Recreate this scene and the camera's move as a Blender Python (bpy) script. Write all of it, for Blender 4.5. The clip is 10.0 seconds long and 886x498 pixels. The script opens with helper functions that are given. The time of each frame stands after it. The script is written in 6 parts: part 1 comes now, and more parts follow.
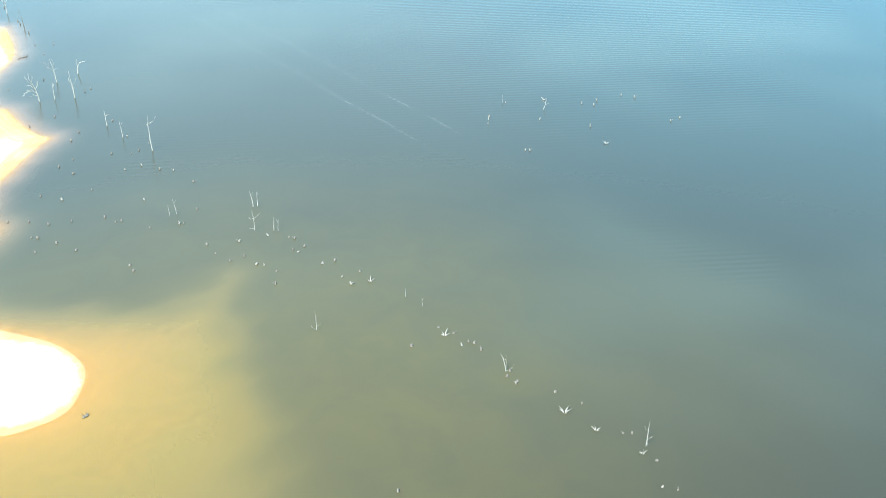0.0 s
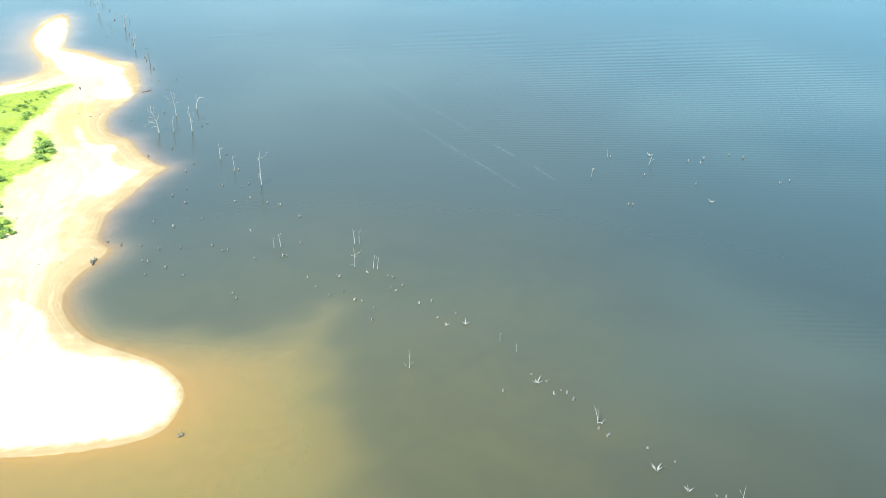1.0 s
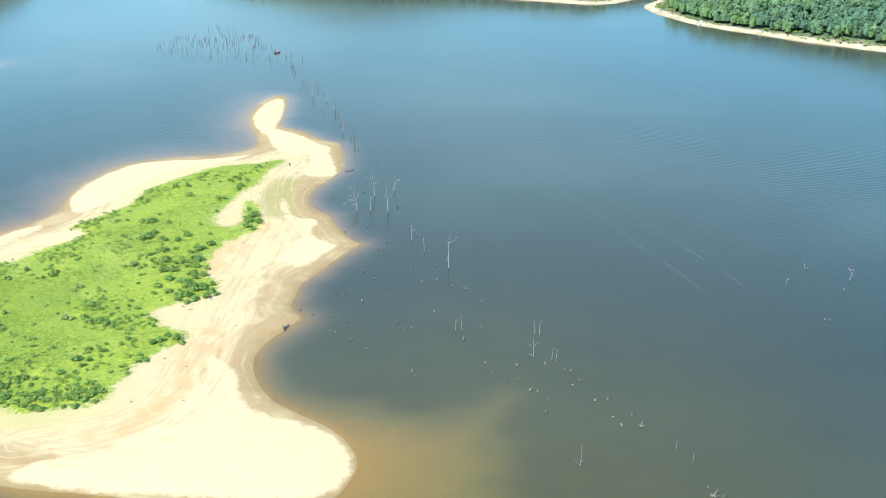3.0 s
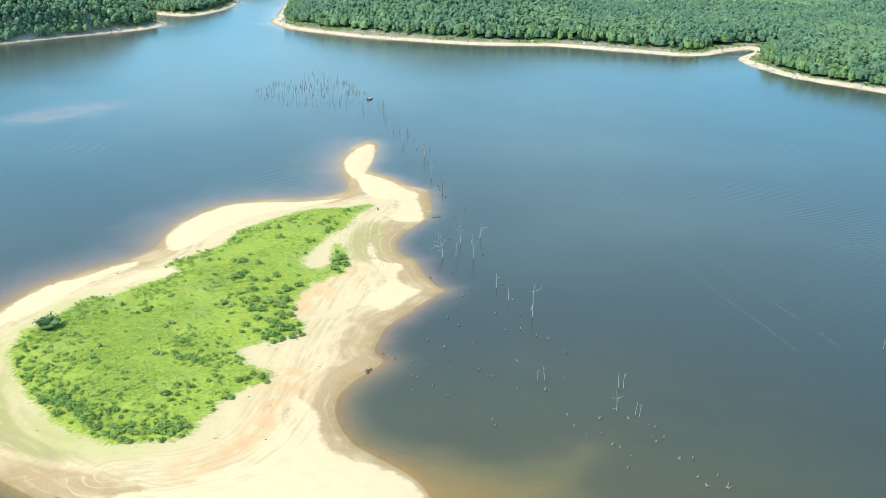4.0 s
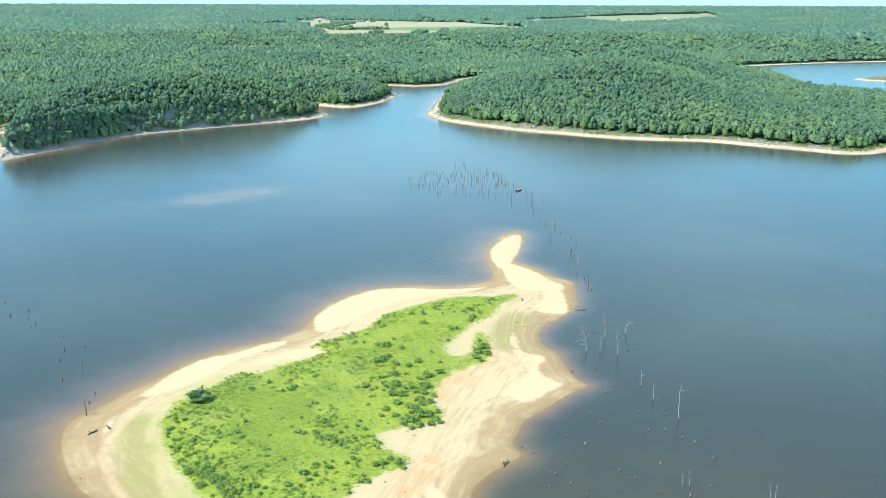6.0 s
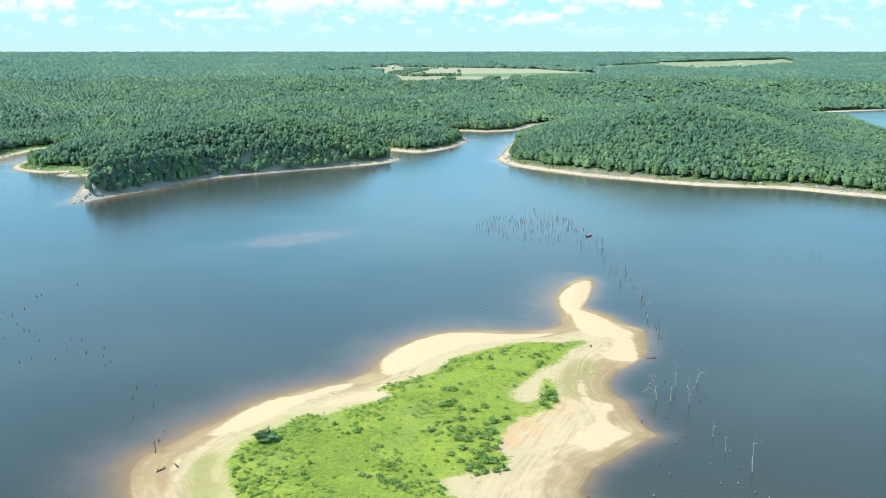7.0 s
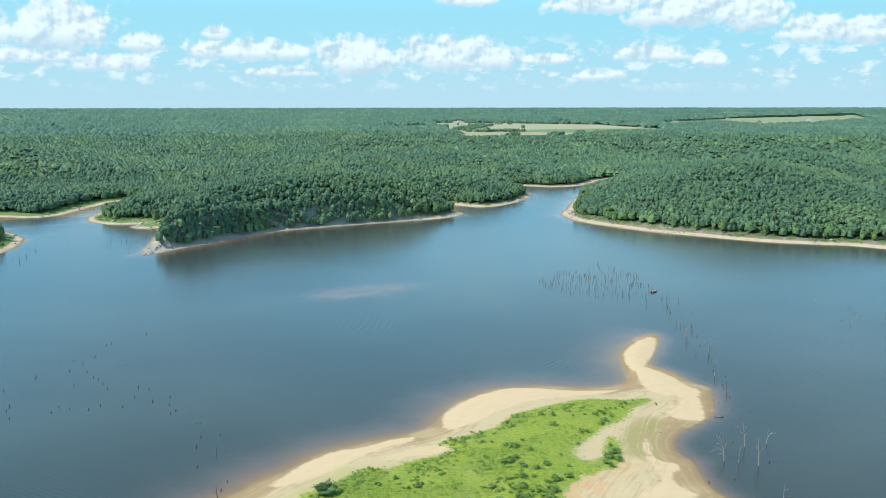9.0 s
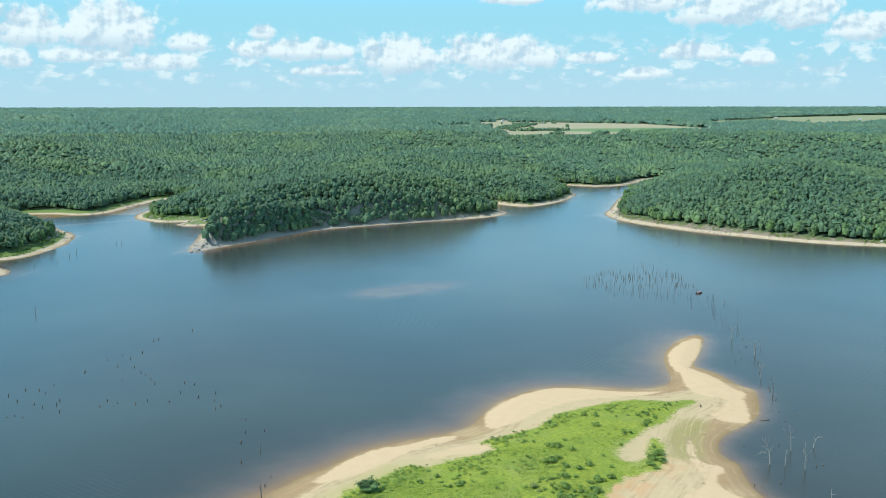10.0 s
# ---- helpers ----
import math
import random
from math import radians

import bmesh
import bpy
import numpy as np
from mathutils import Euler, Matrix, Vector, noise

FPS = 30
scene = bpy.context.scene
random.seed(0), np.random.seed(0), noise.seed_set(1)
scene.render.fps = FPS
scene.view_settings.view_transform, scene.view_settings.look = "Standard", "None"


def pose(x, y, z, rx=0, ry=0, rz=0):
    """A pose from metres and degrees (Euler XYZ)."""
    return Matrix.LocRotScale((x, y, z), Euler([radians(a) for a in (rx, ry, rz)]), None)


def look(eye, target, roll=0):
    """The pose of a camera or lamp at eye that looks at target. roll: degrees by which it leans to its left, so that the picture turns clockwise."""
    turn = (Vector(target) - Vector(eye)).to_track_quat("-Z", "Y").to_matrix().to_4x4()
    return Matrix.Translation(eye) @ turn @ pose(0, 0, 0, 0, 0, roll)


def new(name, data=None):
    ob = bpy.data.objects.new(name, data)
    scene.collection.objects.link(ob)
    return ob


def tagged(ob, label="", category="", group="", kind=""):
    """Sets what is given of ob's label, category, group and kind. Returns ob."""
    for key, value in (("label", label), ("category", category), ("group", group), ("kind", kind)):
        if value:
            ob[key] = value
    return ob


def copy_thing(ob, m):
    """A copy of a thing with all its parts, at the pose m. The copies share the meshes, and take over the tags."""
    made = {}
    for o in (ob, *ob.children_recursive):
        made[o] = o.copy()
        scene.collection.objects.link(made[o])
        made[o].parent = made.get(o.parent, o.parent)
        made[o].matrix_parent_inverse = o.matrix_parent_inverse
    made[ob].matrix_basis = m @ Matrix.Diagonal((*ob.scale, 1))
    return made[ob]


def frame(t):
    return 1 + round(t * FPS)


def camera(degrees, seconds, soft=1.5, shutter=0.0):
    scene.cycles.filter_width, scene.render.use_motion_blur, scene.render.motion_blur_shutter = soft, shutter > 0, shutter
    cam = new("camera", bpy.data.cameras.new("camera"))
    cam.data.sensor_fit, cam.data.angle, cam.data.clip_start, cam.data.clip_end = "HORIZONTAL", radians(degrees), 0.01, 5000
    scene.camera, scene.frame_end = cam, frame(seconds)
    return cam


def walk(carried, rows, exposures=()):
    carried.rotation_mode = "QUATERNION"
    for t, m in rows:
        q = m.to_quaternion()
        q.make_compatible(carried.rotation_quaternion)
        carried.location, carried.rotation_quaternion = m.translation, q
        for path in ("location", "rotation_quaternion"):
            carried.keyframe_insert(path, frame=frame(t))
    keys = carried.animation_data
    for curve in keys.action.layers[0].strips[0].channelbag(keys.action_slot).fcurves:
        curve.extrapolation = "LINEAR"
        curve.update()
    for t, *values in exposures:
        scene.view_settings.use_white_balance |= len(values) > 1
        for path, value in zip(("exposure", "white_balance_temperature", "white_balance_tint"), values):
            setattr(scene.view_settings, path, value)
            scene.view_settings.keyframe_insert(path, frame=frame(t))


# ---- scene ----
# A reservoir seen from a drone that hovers 90 m above the water and turns: a sand island with a green middle,
# drowned timber all round it, wooded hills and a limestone bluff on the far shores.
cam = camera(48.8, 10.0, soft=0.75)
# seconds, eye, then yaw to the left, pitch up and roll in degrees
PATH = [
    (0, 2.57, 0.79, 90.76, -40.076, -30.426, -0.171),
    (0.5, 1.85, 0.69, 90.13, -37.029, -28.900, 0.072),
    (1, 1.26, 0.53, 89.49, -33.823, -27.301, 0.384),
    (1.5, 0.82, 0.51, 89.47, -30.855, -25.977, 0.465),
    (2, 0.47, 0.37, 89.58, -27.782, -24.596, 0.512),
    (2.5, 0.16, -0.11, 89.77, -25.004, -23.306, 0.536),
    (3.8, -0.08, -0.33, 90.10, -17.870, -19.920, 0.430),
    (4, -0.10, -0.35, 90.16, -16.882, -19.360, 0.408),
    (4.5, -0.10, -0.11, 90.18, -14.591, -18.119, 0.360),
    (5, 0.00, 0.00, 90.00, -12.224, -16.728, 0.303),
    (5.5, 0.01, 0.07, 89.84, -10.101, -15.446, 0.237),
    (6.8, 0.70, 0.70, 89.50, -4.450, -11.930, 0.030),
    (7, 0.79, 0.77, 89.44, -3.799, -11.462, -0.001),
    (7.5, 0.74, 0.77, 89.47, -3.736, -10.235, 0.005),
    (8, 0.48, 0.67, 89.56, -2.830, -8.908, -0.027),
    (8.5, 0.55, 0.56, 89.28, -1.464, -8.262, -0.025),
    (9, 0.69, 0.60, 89.26, -0.062, -8.263, -0.063),
    (9.5, 0.65, 0.57, 89.26, 1.201, -8.281, -0.151),
    (10, 0.64, 0.40, 89.23, 2.487, -8.310, -0.083),
]


def aimed(x, y, z, yaw, pitch, roll):
    a, p = radians(yaw), radians(pitch)
    return look((x, y, z), (x - 10 * math.sin(a) * math.cos(p), y + 10 * math.cos(a) * math.cos(p), z + 10 * math.sin(p)), roll)


EXPOSURES = [(0, 2.0, 6000, 1), (1, 1.62, 5850, 1), (2.5, 1.13, 5650, 1), (4.5, 0.9, 5600, 1), (5.5, 0.95, 5600, 1), (7, 0.8, 5600, 1), (8, 0.62, 5650, 1), (10, 0.4, 5650, 1)]
walk(cam, [(t, aimed(*row)) for t, *row in PATH], EXPOSURES)

# ---- light ----
SUN_WAY = Vector((0.92, 0.38, -1.15)).normalized()
sun = new("sun", bpy.data.lights.new("sun", "SUN"))
sun.data.energy, sun.data.angle, sun.data.color = 3.6, radians(0.5), (1.0, 0.94, 0.84)
sun.matrix_world = look((0, 0, 400), Vector((0, 0, 400)) + SUN_WAY)

# azimuth to the right of +y, height, half width, half height, all in degrees
CLOUDS = [
    (-25.0, 4.20, 1.66, 1.08), (-21.0, 4.38, 2.75, 1.33), (-25.8, 2.58, 0.9, 0.58), (-16.8, 3.63, 1.16, 0.58),
    (-10.7, 3.23, 3.33, 0.58), (-12.7, 4.2, 0.67, 0.47), (-5.0, 2.93, 2.16, 1.15), (0.7, 3.05, 3.3, 1.0),
    (9.0, 5.9, 2.6, 0.75), (13.5, 5.35, 2.9, 1.0), (17.0, 5.2, 1.9, 1.3), (20.3, 4.15, 1.9, 0.8), (23.0, 4.0, 1.5, 0.7), (1.6, 6.1, 1.5, 0.4), (11.6, 3.01, 1.83, 0.5), (15.1, 2.62, 0.7, 0.42),
    (6.1, 2.73, 1.66, 0.3), (9.0, 1.84, 1.33, 0.33), (-9.1, 2.05, 1.6, 0.33), (-22.0, 2.79, 2.33, 0.42),
    (-18.6, 2.46, 1.83, 0.5),
]


class Nodes:
    """A short way to write node trees."""

    def __init__(self, tree):
        self.tree = tree
        tree.nodes.clear()

    def add(self, kind, inputs=(), **settings):
        n = self.tree.nodes.new(kind)
        for key, value in settings.items():
            if key == "operation":
                n.operation = value
            elif key == "blend_type":
                n.blend_type = value
            elif key == "data_type":
                n.data_type = value
            elif key == "attribute_name":
                n.attribute_name = value
            elif key == "noise_dimensions":
                n.noise_dimensions = value
            elif key == "feature":
                n.feature = value
            elif key == "interpolation_type":
                n.interpolation_type = value
        for key, value in dict(inputs).items():
            self.put(n.inputs[key], value)
        return n

    def put(self, socket, value):
        if isinstance(value, bpy.types.NodeSocket):
            self.tree.links.new(value, socket)
        else:
            socket.default_value = value

    def math(self, op, a, b=0.0, c=0.0):
        n = self.add("ShaderNodeMath", {0: a, 1: b, 2: c}, operation=op)
        return n.outputs[0]

    def ramp(self, value, lo, hi, to_lo=0.0, to_hi=1.0, smooth=True):
        n = self.add("ShaderNodeMapRange", {0: value, 1: lo, 2: hi, 3: to_lo, 4: to_hi}, interpolation_type="SMOOTHSTEP" if smooth else "LINEAR")
        return n.outputs[0]

    def mix(self, fac, a, b, blend="MIX"):
        n = self.add("ShaderNodeMix", data_type="RGBA", blend_type=blend)
        self.put(n.inputs[0], fac)
        self.put(n.inputs[6], a if isinstance(a, bpy.types.NodeSocket) else (*a, 1))
        self.put(n.inputs[7], b if isinstance(b, bpy.types.NodeSocket) else (*b, 1))
        return n.outputs[2]

    def noise(self, vector, scale, detail=4.0, rough=0.55, warp=0.0):
        n = self.add("ShaderNodeTexNoise", {"Vector": vector, "Scale": scale, "Detail": detail, "Roughness": rough, "Distortion": warp})
        return n.outputs[0]

    def attr(self, name):
        return self.add("ShaderNodeAttribute", attribute_name=name).outputs["Fac"]


def build_world():
    world = bpy.data.worlds.new("sky")
    scene.world = world
    world.use_nodes = True
    k = Nodes(world.node_tree)
    sky = k.add("ShaderNodeTexSky")
    sky.sky_type, sky.sun_disc = "NISHITA", False
    sky.sun_elevation, sky.sun_rotation = radians(49), radians(247.5)
    sky.air_density, sky.dust_density, sky.ozone_density = 1.0, 0.6, 2.0
    way = k.add("ShaderNodeTexCoord").outputs["Generated"]
    xyz = k.add("ShaderNodeSeparateXYZ", {0: way})
    az = k.math("MULTIPLY", k.math("ARCTAN2", xyz.outputs[0], xyz.outputs[1]), 57.2958)
    el = k.math("MULTIPLY", k.math("ARCSINE", xyz.outputs[2]), 57.2958)
    flat = k.add("ShaderNodeCombineXYZ", {0: az, 1: el, 2: 0.0}).outputs[0]
    billow = k.noise(flat, 0.62, 5, 0.5)
    lifted = k.add("ShaderNodeVectorMath", {0: flat, 1: (-0.16, 0.22, 0.0)}, operation="ADD").outputs[0]
    toward_sun = k.noise(lifted, 0.62, 5, 0.5)
    billow2 = k.noise(k.add("ShaderNodeVectorMath", {0: flat, 1: (37.0, 11.0, 0.0)}, operation="ADD").outputs[0], 1.7, 5, 0.55)
    rough = k.math("ADD", k.math("MULTIPLY", k.math("SUBTRACT", billow, 0.44), 1.5), k.math("MULTIPLY", k.math("SUBTRACT", billow2, 0.5), 1.15))
    cover, base = None, None
    for a, e, w, h in CLOUDS:
        off = k.add("ShaderNodeVectorMath", {0: flat, 1: (a, e - 0.25 * h, 0.0)}, operation="SUBTRACT").outputs[0]
        off = k.add("ShaderNodeVectorMath", {0: off, 1: (0.9 / w, 0.8 / h, 0.0)}, operation="MULTIPLY").outputs[0]
        tall = k.add("ShaderNodeSeparateXYZ", {0: off}).outputs[1]
        across = k.add("ShaderNodeSeparateXYZ", {0: off}).outputs[0]
        under = k.math("MINIMUM", tall, k.math("MULTIPLY", tall, 1.7))
        r = k.math("SQRT", k.math("ADD", k.math("MULTIPLY", across, across), k.math("MULTIPLY", under, under)))
        r = k.math("SUBTRACT", r, rough)
        foot = k.math("MULTIPLY", k.ramp(r, 1.1, 0.8), k.ramp(tall, 0.05, -0.5))
        cover = r if cover is None else k.math("MINIMUM", cover, r)
        base = foot if base is None else k.math("MAXIMUM", base, foot)
    puffs = k.ramp(cover, 1.12, 0.66)
    # the cloud deck goes on overhead, as broken cumulus
    above = k.add("ShaderNodeVectorMath", {0: way, 1: k.math("ADD", xyz.outputs[2], 0.08)}, operation="DIVIDE").outputs[0]
    deck = k.noise(above, 0.42, 3, 0.45)
    deck = k.math("MULTIPLY", k.ramp(deck, 0.43, 0.68, 0.0, 0.36), k.ramp(el, 6.5, 11.0))
    low = k.noise(k.add("ShaderNodeVectorMath", {0: flat, 1: (0.8, 1.5, 1.0)}, operation="MULTIPLY").outputs[0], 0.95, 5, 0.55)
    low = k.math("MULTIPLY", k.ramp(low, 0.5, 0.64), k.math("MULTIPLY", k.ramp(el, 0.6, 1.9), k.ramp(el, 4.6, 2.8)))
    low = k.math("MULTIPLY", low, 0.75)
    cover = k.math("MAXIMUM", k.math("MAXIMUM", puffs, deck), low)
    relief = k.math("ADD", k.math("SUBTRACT", billow, toward_sun), k.math("MULTIPLY", k.math("SUBTRACT", billow2, 0.5), 0.25))
    shade = k.math("MULTIPLY", k.ramp(relief, -0.12, 0.06), k.math("SUBTRACT", 1.0, k.math("MULTIPLY", base, 0.75)))
    white = k.mix(shade, (2.9, 3.45, 3.75), (4.65, 4.75, 4.55))
    haze = k.mix(k.ramp(el, 50.0, 20.0), sky.outputs[0], (1.2, 3.3, 5.1))
    haze = k.mix(k.ramp(el, 18.0, 4.0), haze, (1.95, 4.25, 5.7))
    haze = k.mix(k.ramp(el, 8.0, 5.0), haze, (2.1, 3.65, 4.08))
    haze = k.mix(k.ramp(el, 5.0, 0.0), haze, (2.75, 3.58, 3.85))
    colour = k.mix(cover, haze, white)
    back = k.add("ShaderNodeBackground", {"Color": colour, "Strength": 0.15})
    out = k.add("ShaderNodeOutputWorld", {"Surface": back.outputs[0]})


build_world()

# ---- plan of the shores, in metres ----
ISLAND_EAST = [
    (83.7, 379.4), (84.9, 373.0), (82.7, 363.6), (80.0, 354.8), (76.7, 344.8), (73.9, 336.4), (73.4, 331.4), (75.7, 328.4),
    (79.3, 322.8), (81.1, 315.5), (82.9, 309.1), (85.3, 305.7), (85.9, 300.6), (84.3, 292.8), (82.0, 284.3), (79.1, 276.4),
    (75.4, 270.8), (71.3, 266.1), (67.5, 262.1), (64.4, 257.1), (62.3, 252.0), (61.6, 246.8), (62.6, 241.8), (64.5, 238.1),
    (64.3, 232.8), (63.9, 227.3), (63.8, 222.4), (64.7, 218.2), (65.6, 215.6), (63.3, 213.5), (59.7, 210.6), (55.2, 206.0),
]
ISLAND_SOUTH = [
    (50.9, 201.5), (47.5, 198.7), (45.3, 195.7), (43.0, 190.7), (41.2, 187.0), (41.4, 183.5), (42.1, 181.1), (40.7, 178.7),
    (37.9, 176.4), (34.5, 173.4), (31.6, 170.1), (29.5, 166.6), (28.2, 163.0), (27.8, 156.9), (28.3, 152.2), (29.5, 148.0),
    (32.0, 143.5), (35.2, 138.0), (37.3, 132.5), (37.8, 127.9), (36.4, 124.2), (34.4, 121.3), (32.0, 119.2), (28.7, 118.4),
]
ISLAND_WEST = [
    (21, 120), (14, 123), (6, 128), (-1, 132), (-12, 138), (-24, 148), (-33, 160), (-40, 171), (-47, 182), (-51, 194),
    (-53, 203), (-52, 211), (-48, 217), (-43, 226), (-36, 236), (-29, 246), (-18, 254), (-8, 260), (-2, 267), (1, 278),
    (7, 291), (18, 303), (30, 306), (48, 304), (57, 307), (62, 314), (63.5, 328), (64.5, 340), (68, 354), (75, 369),
]
LAKE_WEST = [
    (-420, 420), (-290, 485), (-260, 500), (-261, 518), (-285, 540), (-292, 552), (-276, 562), (-272, 598), (-278, 638),
    (-288, 668), (-306, 692), (-345, 740), (-385, 790), (-361, 799), (-336, 793), (-319, 812), (-317, 856), (-314, 915),
    (-303, 935), (-294, 880), (-291, 824), (-286, 787), (-273, 761), (-250, 745), (-232, 749), (-234, 732), (-223, 720),
    (-211, 724), (-202, 690), (-191, 634), (-182, 590), (-176, 598), (-165, 622), (-147, 653), (-122, 701), (-92, 726),
]
LAKE_NORTH = [
    (-51, 753), (-12, 777), (8, 795), (19, 823), (10, 850), (2, 890), (6, 905), (14, 893), (32, 876), (53, 887), (77, 936),
    (93, 997), (89, 1032), (78, 1075), (86, 1112), (98, 1112), (121, 1096), (155, 1112), (172, 1145), (200, 1200), (216, 1215),
    (208, 1180), (178, 1100), (153, 1032), (131, 955), (112, 863), (101, 818), (103, 785), (114, 753),
]
LAKE_EAST = [
    (129, 729), (152, 698), (186, 668), (219, 642), (266, 624), (293, 598), (323, 566), (335, 559), (353, 562), (370, 571),
    (390, 578), (384, 564), (362, 547), (352, 526), (347, 492), (349, 461), (358, 433), (377, 386), (402, 348), (455, 280),
    (560, 150), (640, 0), (600, -250), (350, -450), (0, -520), (-400, -500), (-640, -250), (-600, 150),
]
BAY = [
    (600, 1385), (648, 1408), (715, 1443), (836, 1490), (948, 1511), (1010, 1490), (1100, 1400), (1150, 1150), (1000, 950),
    (800, 880), (660, 870), (575, 900), (545, 990), (580, 1110), (585, 1200), (570, 1300),
]
ISLET = [(679, 1151), (701, 1111), (738, 1089), (800, 1065), (860, 1100), (870, 1170), (816, 1206), (751, 1193), (722, 1190)]
GUST, GUST_SIZE = (-6, 273, 0), (1 / 65, 1 / 80, 0)
# pale dry crusts on the sand
CRUSTS = [
    [(83.4, 372.8), (83.0, 366.9), (79.9, 355.2), (76.6, 345.1), (72.6, 334.9), (71.2, 329.6), (72.3, 326.1), (74.8, 320.8), (77.2, 315.7),
     (78.8, 308.6), (80.2, 302.6), (82.2, 299.3), (80.1, 293.7), (78.5, 284.9), (77.6, 277.1), (76.4, 272.6), (74.1, 270.8), (71.5, 270.9),
     (68.2, 271.7), (66.2, 274.5), (66.7, 278.5), (70.1, 283.2), (72.9, 286.9), (74.3, 290.4), (72.8, 293.4), (70.0, 294.1), (67.8, 296.6),
     (66.0, 299.7), (65.4, 304.7), (65.5, 312.5), (66.2, 321.3), (65.4, 326.1), (65.1, 331.8), (65.6, 338.3), (67.1, 347.3), (69.7, 354.8),
     (73.4, 362.3), (77.8, 369.1), (80.8, 372.4)],
    [(54.9, 238.6), (56.7, 236.9), (58.7, 236.4), (59.8, 234.3), (59.8, 232.1), (58.1, 230.4), (56.7, 228.2), (56.1, 225.0), (56.5, 222.0),
     (58.0, 219.3), (59.5, 216.2), (59.5, 215.0), (57.0, 213.0), (54.3, 210.7), (51.5, 207.7), (49.3, 206.1), (48.0, 206.1), (47.1, 207.7),
     (45.8, 208.8), (44.3, 209.5), (43.7, 211.1), (46.1, 214.5), (49.2, 218.7), (51.7, 222.0), (53.4, 225.6), (53.8, 229.7), (53.3, 234.1),
     (52.8, 238.7), (53.1, 244.1), (54.4, 251.5), (56.0, 254.6), (55.8, 249.2), (55.0, 243.7)],
    [(21.7, 169.3), (23.0, 166.6), (24.4, 163.5), (25.1, 160.9), (25.0, 159.4), (24.0, 156.4), (23.5, 154.5), (23.6, 152.0), (24.3, 149.2),
     (25.8, 146.2), (29.3, 142.5), (32.5, 139.5), (35.0, 136.0), (36.3, 132.2), (36.6, 128.4), (35.9, 125.6), (34.6, 123.0), (32.3, 120.6),
     (29.0, 119.7), (25.6, 120.3), (20.1, 122.1), (14.1, 125.1), (6.6, 129.1), (-1.0, 132.8), (-8.6, 137.3), (-14, 142), (-9, 144), (0, 144),
     (6, 146.5), (11, 150), (15, 155), (18, 160), (20, 165)],
    [(1, 266), (2, 279), (9, 292), (18, 301), (27, 304), (42, 300), (56, 300), (46, 294), (29, 289), (18, 279), (9, 267), (3, 262)],
    [(-40.3, 221.3), (-38.0, 227.6), (-34.5, 236.4), (-27.8, 245.3), (-22.3, 247.4), (-18.1, 250.2), (-13.9, 253.9), (-9.4, 256.4), (-6.9, 255.5),
     (-7.9, 252.0), (-13.7, 248.1), (-19.1, 241.8), (-22.9, 236.4), (-26.5, 230.5), (-30.0, 226.3), (-33.6, 223.3), (-37.1, 220.8)],
    [(2.1, 248.3), (-1.9, 248.5), (-6.3, 246.6), (-10.6, 242.6), (-14.7, 238.8), (-11.9, 237.1), (-8.4, 239.8), (-4.9, 241.2), (-1.3, 242.3), (1.4, 244.9)],
]
GREEN_NORTH = [
    (48.2, 250.8), (46.0, 254.8), (43.5, 248.6), (41.6, 239.8), (38.2, 236.6), (35.4, 238.1), (35.7, 243.9), (38.3, 250.3), (42.2, 256.7),
    (45.8, 262.1), (50.4, 267.4), (54.8, 274.2), (58.8, 281.6), (61.9, 285.8), (63.7, 289.2), (59.8, 289.5), (55.9, 288.5), (50.8, 289.7),
    (45.4, 289.7), (41.7, 288.7), (36.8, 285.0), (31.1, 281.1), (26.7, 279.2), (23.1, 276.2), (20.2, 271.9), (17.8, 267.7), (14.7, 262.3),
    (11.4, 259.2), (6.6, 256.0), (2.8, 254.1), (-0.5, 250.3), (0.9, 247.8), (2.4, 245.2), (1.0, 242.1), (-2.6, 239.6), (-6.7, 237.4),
    (-10.1, 234.6), (-13.0, 231.4), (-19.0, 231.4), (-22.8, 225.0), (-28.0, 220.0), (-31.3, 213.0), (-33.1, 206.1), (-32.9, 201.7),
]
GREEN_SOUTH = [
    (-31.8, 196.7), (-30.0, 190.1), (-28.1, 184.6), (-26.0, 179.3), (-24.1, 174.9), (-21.8, 170.3), (-19.1, 166.3), (-16.0, 162.4),
    (-13.5, 160.4), (-10.6, 158.9), (-7.2, 158.4), (-1.2, 158.3), (1.0, 158.4), (2.3, 159.1), (3.5, 162.0), (4.6, 164.5), (6.3, 167.4),
    (8.0, 170.2), (10.5, 172.2), (13.1, 174.5), (15.7, 176.1), (17.9, 177.6), (17.9, 181.0), (15.6, 183.1), (13.6, 186.6), (12.8, 191.3),
    (14.9, 193.5), (18.1, 194.5), (21.2, 194.9), (24.3, 195.4), (27.0, 196.9), (28.6, 200.0), (28.2, 203.7), (26.4, 207.5), (27.8, 211.3),
    (29.3, 216.7), (31.1, 221.1), (34.0, 224.7), (37.4, 227.9), (40.8, 230.4), (43.4, 231.4), (46.1, 236.4), (47.7, 242.8),
]

